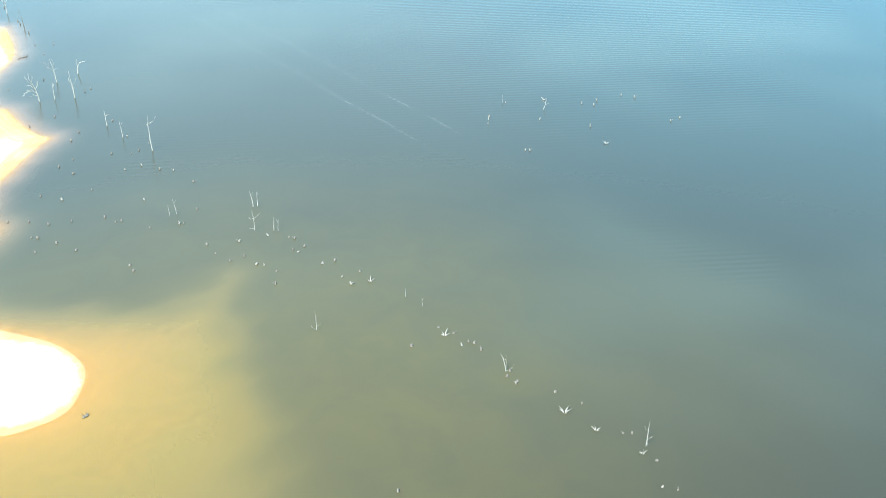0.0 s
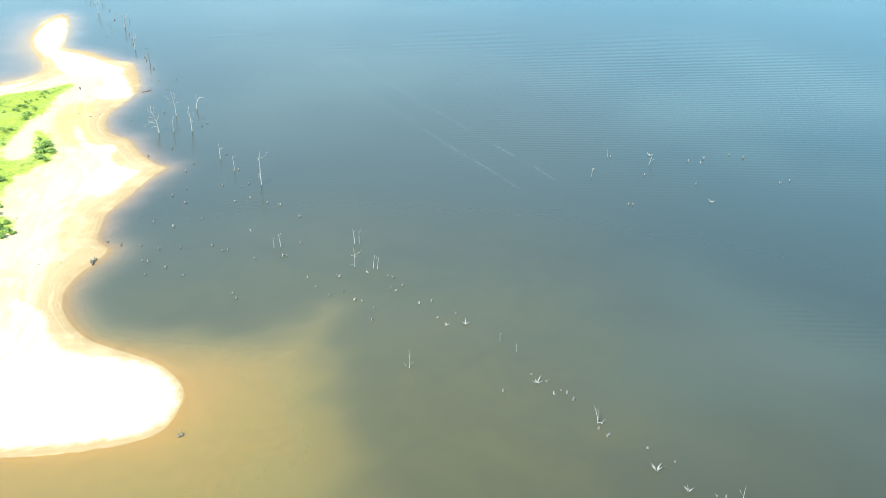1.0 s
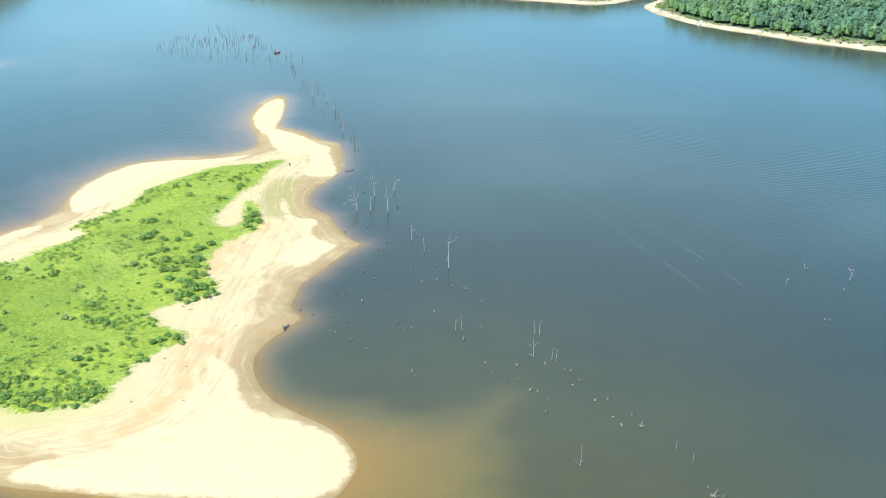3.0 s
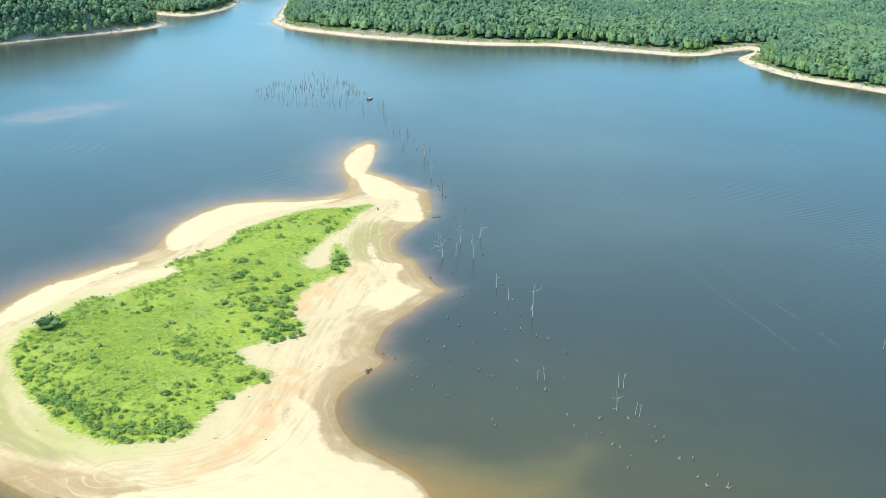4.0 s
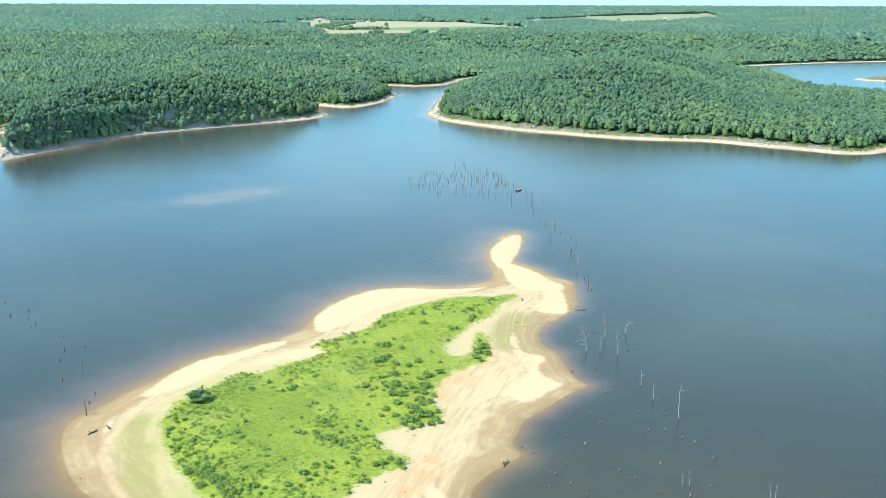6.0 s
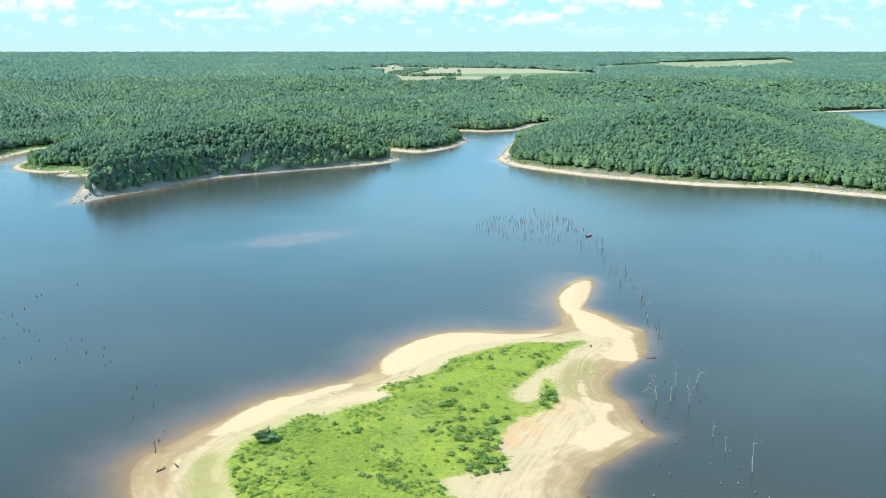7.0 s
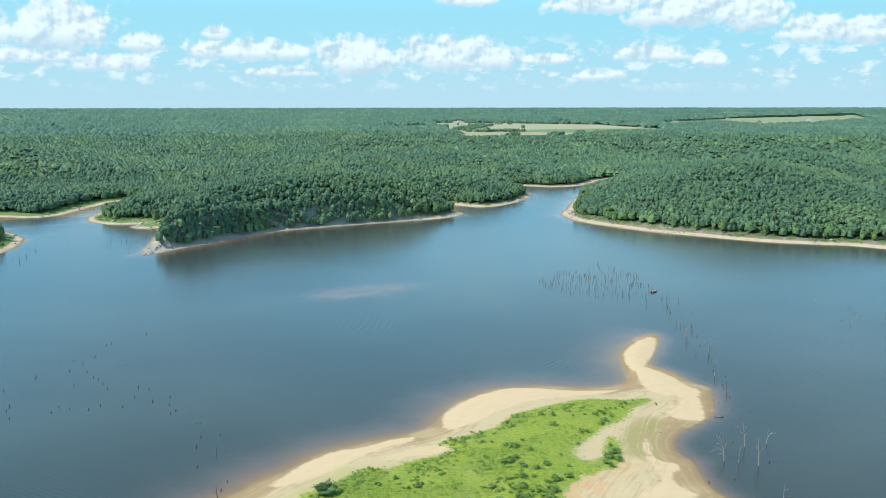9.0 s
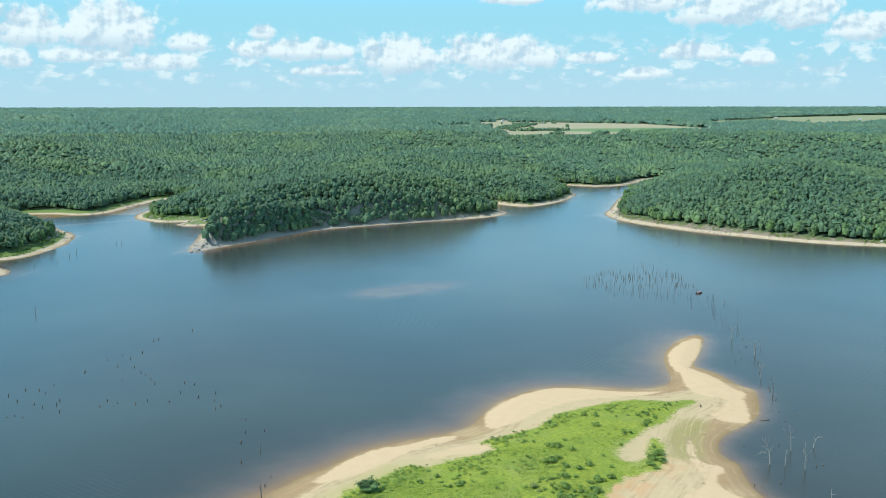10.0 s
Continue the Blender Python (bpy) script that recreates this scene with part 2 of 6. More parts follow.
# marks on the sand: wheel tracks round the green, pale ridges, olive silt bands and a rusty slope
ROADS = [
    [(65.4, 286.1), (59.6, 278.9), (55.6, 269.5), (52.1, 258.5), (49.7, 248.2), (49.2, 239.9), (47.0, 232.9), (40.7, 220.2), (35.0, 208.5), (30.0, 198.4),
     (26.5, 189.5), (22.9, 179.9), (19.8, 170.6), (16.6, 162.2), (12.8, 155.7), (8.0, 151.0), (2.9, 149.3), (-2.7, 148.5), (-12, 150.5)],
    [(51.4, 229.7), (48.4, 220.3), (43.7, 212.8), (38.4, 205.5), (33.7, 199.1), (29.6, 192.3), (26.3, 185.0), (23.5, 177.1)],
    [(58.9, 272.1), (54.7, 262.1), (51.5, 250.1), (50.6, 240.5)],
]
RIDGES = [
    [(33.5, 194.6), (31.1, 189.8), (29.4, 185.3), (27.2, 179.0), (25.1, 172.4), (23.7, 166.3)], [(33.8, 189.2), (30.7, 182.5), (27.6, 175.8), (25.0, 170.0)],
    [(30.9, 183.6), (32.0, 180.8), (33.6, 181.8)], [(26.1, 187.0), (29.0, 189.7), (32.2, 194.3), (36.0, 197.8), (39.8, 200.4)],
    [(-14, 152), (-22, 156.5), (-29.7, 162.7), (-34.0, 169.0), (-37.7, 176.1), (-40.7, 183.6), (-42.8, 190.2), (-43.3, 194.2)],
    [(-42.9, 196.8), (-41.7, 203.1), (-40.0, 210.9), (-38.0, 218.7)], [(-29.6, 177.0), (-27.3, 171.0), (-24.6, 166.7), (-21.5, 163.3), (-18.4, 160.8)],
    [(-34.2, 195.4), (-35.0, 201.1), (-34.6, 207.0), (-32.3, 212.8), (-30.2, 218.1)], [(-32.1, 188.4), (-30.0, 180.6), (-28.8, 174.6)],
]
OLIVE = [[(-38, 206), (-36, 191), (-33, 179), (-29, 170), (-22, 161)], [(60.1, 268.4), (56.3, 261.7), (53.7, 252.1), (52.7, 242.7)]]
RUST = [[(46.2, 236.2), (41.6, 229.6), (37.4, 223.8), (33.4, 218.2), (30.4, 213.4)], [(22.1, 177.5), (18.7, 167.3), (15.1, 159.3), (11.0, 154.1), (6.3, 150.5), (1.0, 148.8)]]
# farmland on the plateau: crops and their corners
FIELDS = [
    ("tan", [(-169, 2543), (-33, 2598), (-33, 2222), (-130, 2221)]), ("tan", [(-159, 1998), (-122, 2043), (-113, 1885), (-148, 1870)]),
    ("tan", [(-50, 1977), (-4, 1954), (-6, 1835), (-47, 1860)]),
    ("tan", [(-26, 2834), (155, 2891), (430, 2690), (497, 2296), (528, 2157), (433, 1997), (307, 1880), (232, 1800), (148, 1800), (49, 1800), (25, 2022), (-12, 2310)]),
    ("green", [(148, 2186), (359, 2245), (497, 2296), (405, 2090), (325, 2029), (168, 2084)]),
    ("upland", [(631, 2919), (858, 3134), (1010, 3450), (1560, 3720), (1400, 3130), (922, 2473), (783, 2385), (758, 2492), (760, 2774), (564, 2402)]),
    ("tan", [(511, 2865), (604, 2922), (531, 2568), (465, 2574)]), ("tan", [(25, 3115), (73, 3113), (66, 2831), (26, 2833)]), ("tan", [(354, 3095), (405, 3051), (362, 2754), (316, 2757)]),
]
# belts of trees between the fields: along a line, half width, spacing
BELTS = [((-115, 2010), (-60, 2200), 16, 7), ((-35, 2000), (0, 2480), 20, 8), ((40, 2160), (115, 2590), 24, 9), ((133, 1935), (150, 1990), 9, 6), ((212, 1905), (240, 2005), 10, 6),
         ((270, 1950), (290, 2045), 8, 6), ((325, 1985), (490, 2010), 34, 8), ((45, 1835), (235, 1835), 22, 6), ((60, 2090), (175, 2110), 14, 7), ((330, 2045), (480, 2065), 20, 7), ((235, 1850), (330, 1945), 8, 6), ((150, 2860), (430, 2700), 8, 7), ((30, 2660), (200, 2700), 6, 12), ((715, 1115), (790, 1135), 16, 8)]
LONE_TREES = [(186, 2253), (853, 2644), (10, 2190), (97, 2087), (652, 2669), (359, 1961)]
# brooks that cut the hills behind the coves
BROOKS = [[(216, 1215), (300, 1400), (420, 1620)], [(-303, 935), (-270, 1120), (-190, 1330), (-120, 1560)], [(590, 1380), (520, 1600)], [(390, 578), (470, 690), (520, 820)]]


def rounded(points, n=5):
    """A closed smooth line through the points."""
    p = np.array(points, float)
    a, b, c, d = np.roll(p, 1, 0), p, np.roll(p, -1, 0), np.roll(p, -2, 0)
    out = []
    for s in np.arange(n) / n:
        out.append(0.5 * (2 * b + (c - a) * s + (2 * a - 5 * b + 4 * c - d) * s**2 + (3 * b - a - 3 * c + d) * s**3))
    return np.stack(out, 1).reshape(-1, 2)


def inside_by(x, y, line):
    """Metres inside a closed line (negative outside)."""
    x, y = np.asarray(x, float), np.asarray(y, float)
    best = np.full(x.shape, 1e18)
    inside = np.zeros(x.shape, bool)
    for (ax, ay), (bx, by) in zip(line, np.roll(line, -1, 0)):
        ex, ey = bx - ax, by - ay
        px, py = x - ax, y - ay
        s = np.clip((px * ex + py * ey) / (ex * ex + ey * ey + 1e-12), 0, 1)
        best = np.minimum(best, (px - s * ex) ** 2 + (py - s * ey) ** 2)
        crosses = ((ay > y) != (by > y)) & (px < ex * (y - ay) / ((by - ay) if by != ay else 1e-12))
        inside ^= crosses
    return np.where(inside, 1, -1) * np.sqrt(best)


def smooth(a, lo, hi):
    s = np.clip((np.asarray(a, float) - lo) / (hi - lo), 0, 1)
    return s * s * (3 - 2 * s)


rng = np.random.default_rng(7)
_lattice = rng.random((256, 256))


def fbm(x, y, size, octaves=4, seed=0):
    """Fractal value noise in 0..1, whose largest bumps are about size metres."""
    x, y = np.asarray(x, float) / size + 17.3 * seed, np.asarray(y, float) / size + 9.1 * seed
    total, weight = 0.0, 0.0
    for o in range(octaves):
        f, w = 2.03**o, 0.5**o
        u, v = x * f, y * f
        i, j = np.floor(u).astype(int), np.floor(v).astype(int)
        s, t = u - i, v - j
        s, t = s * s * (3 - 2 * s), t * t * (3 - 2 * t)
        q = lambda a, b: _lattice[a & 255, b & 255]
        total = total + w * ((q(i, j) * (1 - s) + q(i + 1, j) * s) * (1 - t) + (q(i, j + 1) * (1 - s) + q(i + 1, j + 1) * s) * t)
        weight += w
    return total / weight


FAN_LINE = rounded([(5, 135), (24, 134), (40, 141), (49, 139), (57, 136), (63, 136), (69, 138), (66, 128), (60, 120), (55, 110), (54, 97), (50, 82), (28, 70), (5, 68), (-22, 88), (-35, 115), (-25, 135)], 3)
ISLAND_LINE = rounded(ISLAND_EAST + ISLAND_SOUTH + ISLAND_WEST)
LAKE_LINE = rounded(LAKE_WEST + LAKE_NORTH + LAKE_EAST, 4)
BAY_LINE, ISLET_LINE = rounded(BAY, 4), rounded(ISLET, 4)
GREEN_LINE = rounded(GREEN_NORTH + GREEN_SOUTH, 3)
CRUST_LINES = [rounded(c, 3) for c in CRUSTS]
BLUFF_A, BLUFF_B = np.array((-178.0, 596.0)), np.array((-60.0, 748.0))


def along(x, y, a, b):
    """The distance from the stretch a to b."""
    e = b - a
    s = np.clip(((x - a[0]) * e[0] + (y - a[1]) * e[1]) / (e @ e), 0, 1)
    return np.hypot(x - a[0] - s * e[0], y - a[1] - s * e[1])


def from_lines(x, y, lines):
    """The distance from the nearest of some open lines."""
    best = np.full(np.shape(x), 1e6)
    for line in lines:
        for a, b in zip(line, line[1:]):
            best = np.minimum(best, along(x, y, np.array(a, float), np.array(b, float)))
    return best


def beside(x, y, line):
    """The signed distance from an open line: negative on its left."""
    best, side = np.full(np.shape(x), 1e6), np.ones(np.shape(x))
    for a, b in zip(line, line[1:]):
        a, b = np.array(a, float), np.array(b, float)
        away = along(x, y, a, b)
        turn = np.sign((b[0] - a[0]) * (y - a[1]) - (b[1] - a[1]) * (x - a[0]))
        side = np.where(away < best, turn, side)
        best = np.minimum(best, away)
    return best * side


def land(x, y):
    """All that the plan tells of places: height and the masks of the ground."""
    x, y = np.asarray(x, float), np.asarray(y, float)
    r, az = np.hypot(x, y), np.degrees(np.arctan2(x, y))
    wob = (fbm(x, y, 9, 3, 1) - 0.5) * 3.0
    near = (np.abs(x - 20) < 140) & (np.abs(y - 250) < 190)
    mid = r < 2200
    isl = np.full(x.shape, -400.0)
    isl[near] = inside_by(x[near], y[near], ISLAND_LINE) + 0.35 * wob[near]
    lake, bay, islet = np.full(x.shape, -1500.0), np.full(x.shape, -1500.0), np.full(x.shape, -500.0)
    lake[mid] = inside_by(x[mid], y[mid], LAKE_LINE) + wob[mid]
    part = (x > 300) & (y > 600) & (x < 1500) & (y < 1900)
    bay[part] = inside_by(x[part], y[part], BAY_LINE) + wob[part]
    islet[part] = inside_by(x[part], y[part], ISLET_LINE) + wob[part]
    main = np.minimum(-lake, -bay)
    d = np.where(lake > 0, np.maximum(-lake, isl), np.where(bay > 0, np.maximum(-bay, islet), main))
    on_main = main > 0
    # hills of the mainland
    swell = fbm(x, y, 420, 3, 2)
    bluff = smooth(along(x, y, BLUFF_A, BLUFF_B), 60, 22)
    step = 6 + 9 * (fbm(x, y, 40, 3, 3) - 0.45) + 5.5 * smooth(x, 100, 135) * smooth(y, 480, 530) * (r < 900) + 5 * smooth(x, -180, -205)
    bank = np.minimum(d, step) * 0.16
    ledge = bluff * 9 * smooth(d, 7, 12)
    up = np.maximum(d - step, 0)
    relief = 11 + 15 * smooth(swell, 0.25, 0.75) + 15 * np.exp(-(along(x, y, np.array((-190.0, 775.0)), np.array((-40.0, 870.0))) / 75) ** 2)
    glen = np.full(x.shape, 900.0)
    hilly = (r > 560) & (r < 1950)
    glen[hilly] = from_lines(x[hilly], y[hilly], BROOKS)
    relief = relief + 13 * np.exp(-(along(x, y, np.array((255.0, 790.0)), np.array((400.0, 1060.0))) / 105) ** 2)
    relief = (relief + 13 * smooth(glen, 110, 330) - 6) * (0.45 + 0.55 * smooth(glen, 15, 190))
    relief = relief * (1 - 0.45 * smooth(r, 1150, 1500)) * (1 - 0.6 * smooth(az, 22, 30) * smooth(r, 600, 760) * smooth(r, 1400, 1200))
    slope = 95 - 70 * smooth(along(x, y, BLUFF_A, BLUFF_B), 130, 50)
    hill = bank + ledge + np.maximum(relief - ledge * 0.9, 0) * (1 - np.exp(-up / slope))
    hill = hill + 2.5 * (fbm(x, y, 60, 3, 4) - 0.5) * smooth(d, 8, 40)
    hill = hill + 10 * (fbm(x, y, 230, 3, 27) - 0.5) * smooth(r, 1050, 1300) * smooth(d, 20, 120)
    hill = hill + 19 * (fbm(x, y, 175, 2, 33) - 0.5) * smooth(d, 25, 150) * smooth(r, 560, 720) * smooth(r, 1750, 1500)
    hill = hill + 20 * (fbm(x, y, 250, 2, 51) - 0.5) * smooth(d, 40, 180) * smooth(r, 880, 1050) * smooth(r, 1800, 1550)
    far = smooth(r, 1620 - 170 * smooth(az, -4, -7), 1900 + 120 * smooth(az, -4, -7)) * smooth(d, 20, 240)
    plateau = 32 + 8 * smooth(r, 1850, 2300) + 7 * smooth(r, 2300, 3400) + 26 * smooth(r, 3300, 4750) + (3 + 26 * smooth(az, -3, -8)) * (fbm(x, 2.2 * y, 520, 3, 5) - 0.5) * smooth(r, 4500, 3300)
    hill = hill * (1 - far) + plateau * far
    # the island: a low sand back with a slightly higher green middle
    green = np.full(x.shape, -200.0)
    green[near] = inside_by(x[near], y[near], GREEN_LINE) + 0.6 * wob[near]
    back = 0.9 * (1 - np.exp(-np.maximum(isl, 0) / 7)) + 1.1 * smooth(green, -4, 14) + 0.10 * (fbm(x, y, 5, 3, 6) - 0.5) * smooth(isl, 0, 4)
    ridges = 0.05 * np.sin(isl * 1.4 + 3 * fbm(x, y, 20, 2, 7)) * smooth(isl, 1, 5) * smooth(green, 2, -3)
    back = back + ridges
    crust = np.full(x.shape, -50.0)
    for line in CRUST_LINES:
        crust[near] = np.maximum(crust[near], inside_by(x[near], y[near], line))
    # the bed of the lake
    fan = np.zeros(x.shape)
    fan[near] = smooth(inside_by(x[near], y[near], FAN_LINE) + 12 * (fbm(x[near], y[near] * 1.6, 14, 4, 14) - 0.5), -16, 13)
    under = np.clip(-d, 0, 400)
    lee = smooth(x - 0.3 * (y - 200), 50, 15) * smooth(y, 140, 180)
    steep = np.minimum(under * (0.12 - 0.088 * lee) + (0.017 - 0.0145 * lee) * under**2, 6)
    bed = -np.maximum(steep, 1e-4) ** (1 - fan) * np.maximum(under * 0.016 + 0.09 * (1 - np.exp(-under / 1.2)), 1e-4) ** fan
    bar = np.exp(-(((x + 38) * 0.8 + (y - 472) * 0.6) / 42) ** 2 - (((y - 472) * 0.8 - (x + 38) * 0.6) / 21) ** 2)
    bed = np.maximum(bed, -6 + 5.72 * np.minimum(bar * (0.95 + 0.7 * fbm(x, y, 14, 3, 24)), 1)**0.42)
    on_isle = isl > 0
    islet_up = np.minimum(d, 12) * 0.12 + 2 * smooth(d, 10, 30)
    z = np.where(d <= 0, bed, np.where(on_isle, back, np.where(on_main, hill, islet_up)))
    fields, leafy = np.zeros(x.shape), np.zeros(x.shape)
    out = (r > 1500) & (r < 4700) & (az > -8) & (az < 30)
    for crop, corners in FIELDS:
        fields[out] = np.maximum(fields[out], smooth(inside_by(x[out], y[out], np.array(corners, float)) + 24 * (fbm(x[out], y[out], 60, 2, 8) - 0.5), -6, 6))
        if crop != "tan":
            leafy[out] = np.maximum(leafy[out], (1.0 if crop == "green" else 0.45) * smooth(inside_by(x[out], y[out], np.array(corners, float)), -6, 6))
    edge = (step + 2.5) * (1 - bluff) + (4.6 + 5 * smooth(y, 640, 600)) * bluff
    woods = smooth(d - edge, -1, 2) * on_main * (1 - fields) * (~on_isle)
    return dict(z=z, d=d, isl=isl, green=green, crust=crust, woods=woods, fields=fields, r=r, az=az, bluff=bluff * (d < 17), main=on_main, edge=edge, leafy=leafy)


# ---- materials ----
def material(name):
    m = bpy.data.materials.new(name)
    m.use_nodes = True
    return m, Nodes(m.node_tree)


def finish(k, colour, rough=0.8, bump=None, strength=0.5, distance=0.1, metal=0.0, spec=0.3):
    p = k.add("ShaderNodeBsdfPrincipled", {"Base Color": colour if isinstance(colour, bpy.types.NodeSocket) else (*colour, 1), "Roughness": rough, "Metallic": metal, "Specular IOR Level": spec})
    if bump is not None:
        k.put(p.inputs["Normal"], k.add("ShaderNodeBump", {"Strength": strength, "Distance": distance, "Height": bump}).outputs[0])
    k.add("ShaderNodeOutputMaterial", {"Surface": p.outputs[0]})
    return p


def ground_material():
    m, k = material("earth_sand_and_grass")
    pos = k.add("ShaderNodeNewGeometry").outputs["Position"]
    fine, broad, patch = k.noise(pos, 3.0, 5, 0.65), k.noise(pos, 0.35, 4, 0.6), k.noise(pos, 0.06, 4, 0.6)
    drift = k.noise(pos, 0.045, 1, 0.4)
    height, inland = k.attr("height"), k.attr("inland")
    # sand: damp near the water, pale and crusted where it has dried
    damp = k.mix(broad, (0.335, 0.21, 0.097), (0.405, 0.268, 0.13))
    soaked = k.mix(broad, (0.265, 0.175, 0.078), (0.32, 0.218, 0.10))
    damp = k.mix(k.ramp(k.math("ADD", inland, k.math("MULTIPLY", broad, 3.0)), 1.0, 5.5), soaked, damp)
    dry = k.mix(broad, (0.485, 0.35, 0.182), (0.565, 0.42, 0.232))
    wetness = k.ramp(k.math("ADD", height, k.math("MULTIPLY", k.math("SUBTRACT", broad, 0.5), 0.30)), 0.50, 0.74)
    sand = k.mix(wetness, damp, dry)
    sand = k.mix(k.math("MULTIPLY", k.ramp(patch, 0.5, 0.66), 0.5), sand, k.mix(fine, (0.47, 0.33, 0.165), (0.55, 0.41, 0.22)))
    pale = k.mix(k.math("ADD", k.math("MULTIPLY", fine, 0.5), k.math("MULTIPLY", broad, 0.5)), (0.515, 0.357, 0.192), (0.69, 0.485, 0.275))
    olive = k.math("MULTIPLY", k.ramp(k.attr("olive"), 7.0, 1.5), k.ramp(broad, 0.2, 0.5, 0.7, 1.0))
    sand = k.mix(olive, sand, k.mix(fine, (0.30, 0.247, 0.085), (0.36, 0.298, 0.11)))
    rust = k.math("MULTIPLY", k.ramp(k.attr("rust"), 7.5, 0.5), k.ramp(k.noise(pos, 0.22, 3, 0.55), 0.35, 0.6))
    sand = k.mix(rust, sand, (0.56, 0.32, 0.15))
    crust_edge = k.math("ADD", k.attr("crust"), k.math("ADD", k.math("MULTIPLY", k.math("SUBTRACT", broad, 0.5), 2.6), k.math("MULTIPLY", k.math("SUBTRACT", fine, 0.5), 1.6)))
    sand = k.mix(k.ramp(crust_edge, -0.7, 0.6), sand, pale)
    # strand lines left by the falling water, and wheel tracks
    lines = k.noise(k.add("ShaderNodeCombineXYZ", {0: k.math("MULTIPLY", inland, 0.8), 1: k.math("MULTIPLY", drift, 7.0), 2: 0.0}).outputs[0], 1.0, 3, 0.6)
    sand = k.mix(k.math("MULTIPLY", k.ramp(lines, 0.52, 0.64), 0.2), sand, pale)
    shore = k.math("MULTIPLY", k.ramp(inland, 14.0, 8.0), k.ramp(crust_edge, 0.6, -0.2))
    sand = k.mix(k.math("MULTIPLY", k.math("MULTIPLY", k.ramp(lines, 0.5, 0.38), shore), 0.5), sand, k.mix(fine, (0.30, 0.205, 0.11), (0.37, 0.26, 0.145)))
    lane = k.attr("lane")
    worn = k.ramp(k.noise(pos, 0.16, 3, 0.6), 0.36, 0.6, 0.35, 1.0)
    band = k.math("MULTIPLY", k.ramp(k.math("ABSOLUTE", k.math("SUBTRACT", lane, 1.5)), 11.0, 4.0), worn)
    ruts = k.noise(k.add("ShaderNodeCombineXYZ", {0: k.math("MULTIPLY", lane, 1.1), 1: k.math("MULTIPLY", drift, 8.0), 2: 3.0}).outputs[0], 1.0, 2.5, 0.6)
    sand = k.mix(k.math("MULTIPLY", k.math("MULTIPLY", band, k.ramp(ruts, 0.50, 0.60)), 0.5), sand, (0.40, 0.275, 0.14))
    sand = k.mix(k.math("MULTIPLY", k.math("MULTIPLY", band, k.ramp(ruts, 0.48, 0.36)), 0.5), sand, pale)
    crest = k.math("ADD", k.attr("ridge"), k.math("MULTIPLY", k.math("SUBTRACT", broad, 0.5), 0.9))
    sand = k.mix(k.math("MULTIPLY", k.ramp(crest, 1.5, 0.4), 0.42), sand, pale)
    litter_marks = k.math("MULTIPLY", k.ramp(k.noise(pos, 1.7, 3, 0.6), 0.69, 0.75), k.ramp(k.noise(pos, 0.12, 3, 0.6), 0.45, 0.6))
    sand = k.mix(k.math("MULTIPLY", litter_marks, 0.6), sand, (0.22, 0.16, 0.09))
    sand = k.mix(k.ramp(height, 0.02, -0.30), sand, (0.32, 0.222, 0.105))
    # green middle of the island
    turf = k.mix(broad, (0.245, 0.28, 0.026), (0.345, 0.36, 0.048))
    tufts = k.noise(pos, 1.3, 5, 0.7)
    turf = k.mix(k.math("MULTIPLY", k.ramp(tufts, 0.42, 0.62), 0.9), turf, k.mix(fine, (0.135, 0.185, 0.026), (0.205, 0.25, 0.036)))
    turf = k.mix(k.math("MULTIPLY", k.ramp(patch, 0.52, 0.66), 0.6), turf, (0.29, 0.30, 0.075))
    turf = k.mix(k.math("MULTIPLY", k.ramp(k.noise(pos, 0.11, 4, 0.65), 0.5, 0.62), 0.5), turf, (0.185, 0.24, 0.034))
    edge = k.math("ADD", k.attr("green"), k.math("ADD", k.math("MULTIPLY", k.math("SUBTRACT", broad, 0.5), 5.0), k.math("MULTIPLY", k.math("SUBTRACT", tufts, 0.5), 5.0)))
    moss = k.mix(fine, (0.36, 0.315, 0.10), (0.43, 0.375, 0.14))
    west = k.ramp(k.add("ShaderNodeSeparateXYZ", {0: pos}).outputs[0], 6.0, -14.0, 0.12, 1.0)
    fringe = k.math("MULTIPLY", k.math("MULTIPLY", k.ramp(edge, -8.0, -1.5), west), k.ramp(patch, 0.44, 0.56, 0.4, 1.0))
    isle = k.mix(k.math("MULTIPLY", fringe, 0.6), sand, moss)
    isle = k.mix(k.ramp(edge, -1.0, 1.2), isle, turf)
    # mainland: pale rubble beach, litter under the woods, farmland
    rubble = k.noise(pos, 1.3, 5, 0.7)
    beach = k.mix(k.ramp(rubble, 0.3, 0.7), (0.31, 0.235, 0.15), (0.63, 0.50, 0.33))
    beach = k.mix(k.ramp(broad, 0.35, 0.65), beach, k.mix(rubble, (0.47, 0.36, 0.22), (0.62, 0.485, 0.32)))
    weeds = k.mix(fine, (0.09, 0.13, 0.03), (0.19, 0.19, 0.07))
    ledge = k.mix(k.ramp(rubble, 0.35, 0.65), (0.10, 0.075, 0.052), (0.31, 0.24, 0.175))
    beach = k.mix(k.math("MULTIPLY", k.ramp(k.math("ADD", inland, k.math("MULTIPLY", broad, 4.0)), 8.5, 11.0), 0.85), beach, ledge)
    beach = k.mix(k.math("MULTIPLY", k.ramp(inland, 7.0, 13.0), k.ramp(k.noise(pos, 0.11, 3, 0.6), 0.46, 0.56)), beach, weeds)
    grassy = k.ramp(k.add("ShaderNodeSeparateXYZ", {0: pos}).outputs[0], -175.0, -205.0)
    beach = k.mix(k.math("MULTIPLY", grassy, k.ramp(k.math("ADD", inland, k.math("MULTIPLY", broad, 4.0)), 6.5, 9.0)), beach, k.mix(fine, (0.12, 0.165, 0.04), (0.20, 0.25, 0.07)))
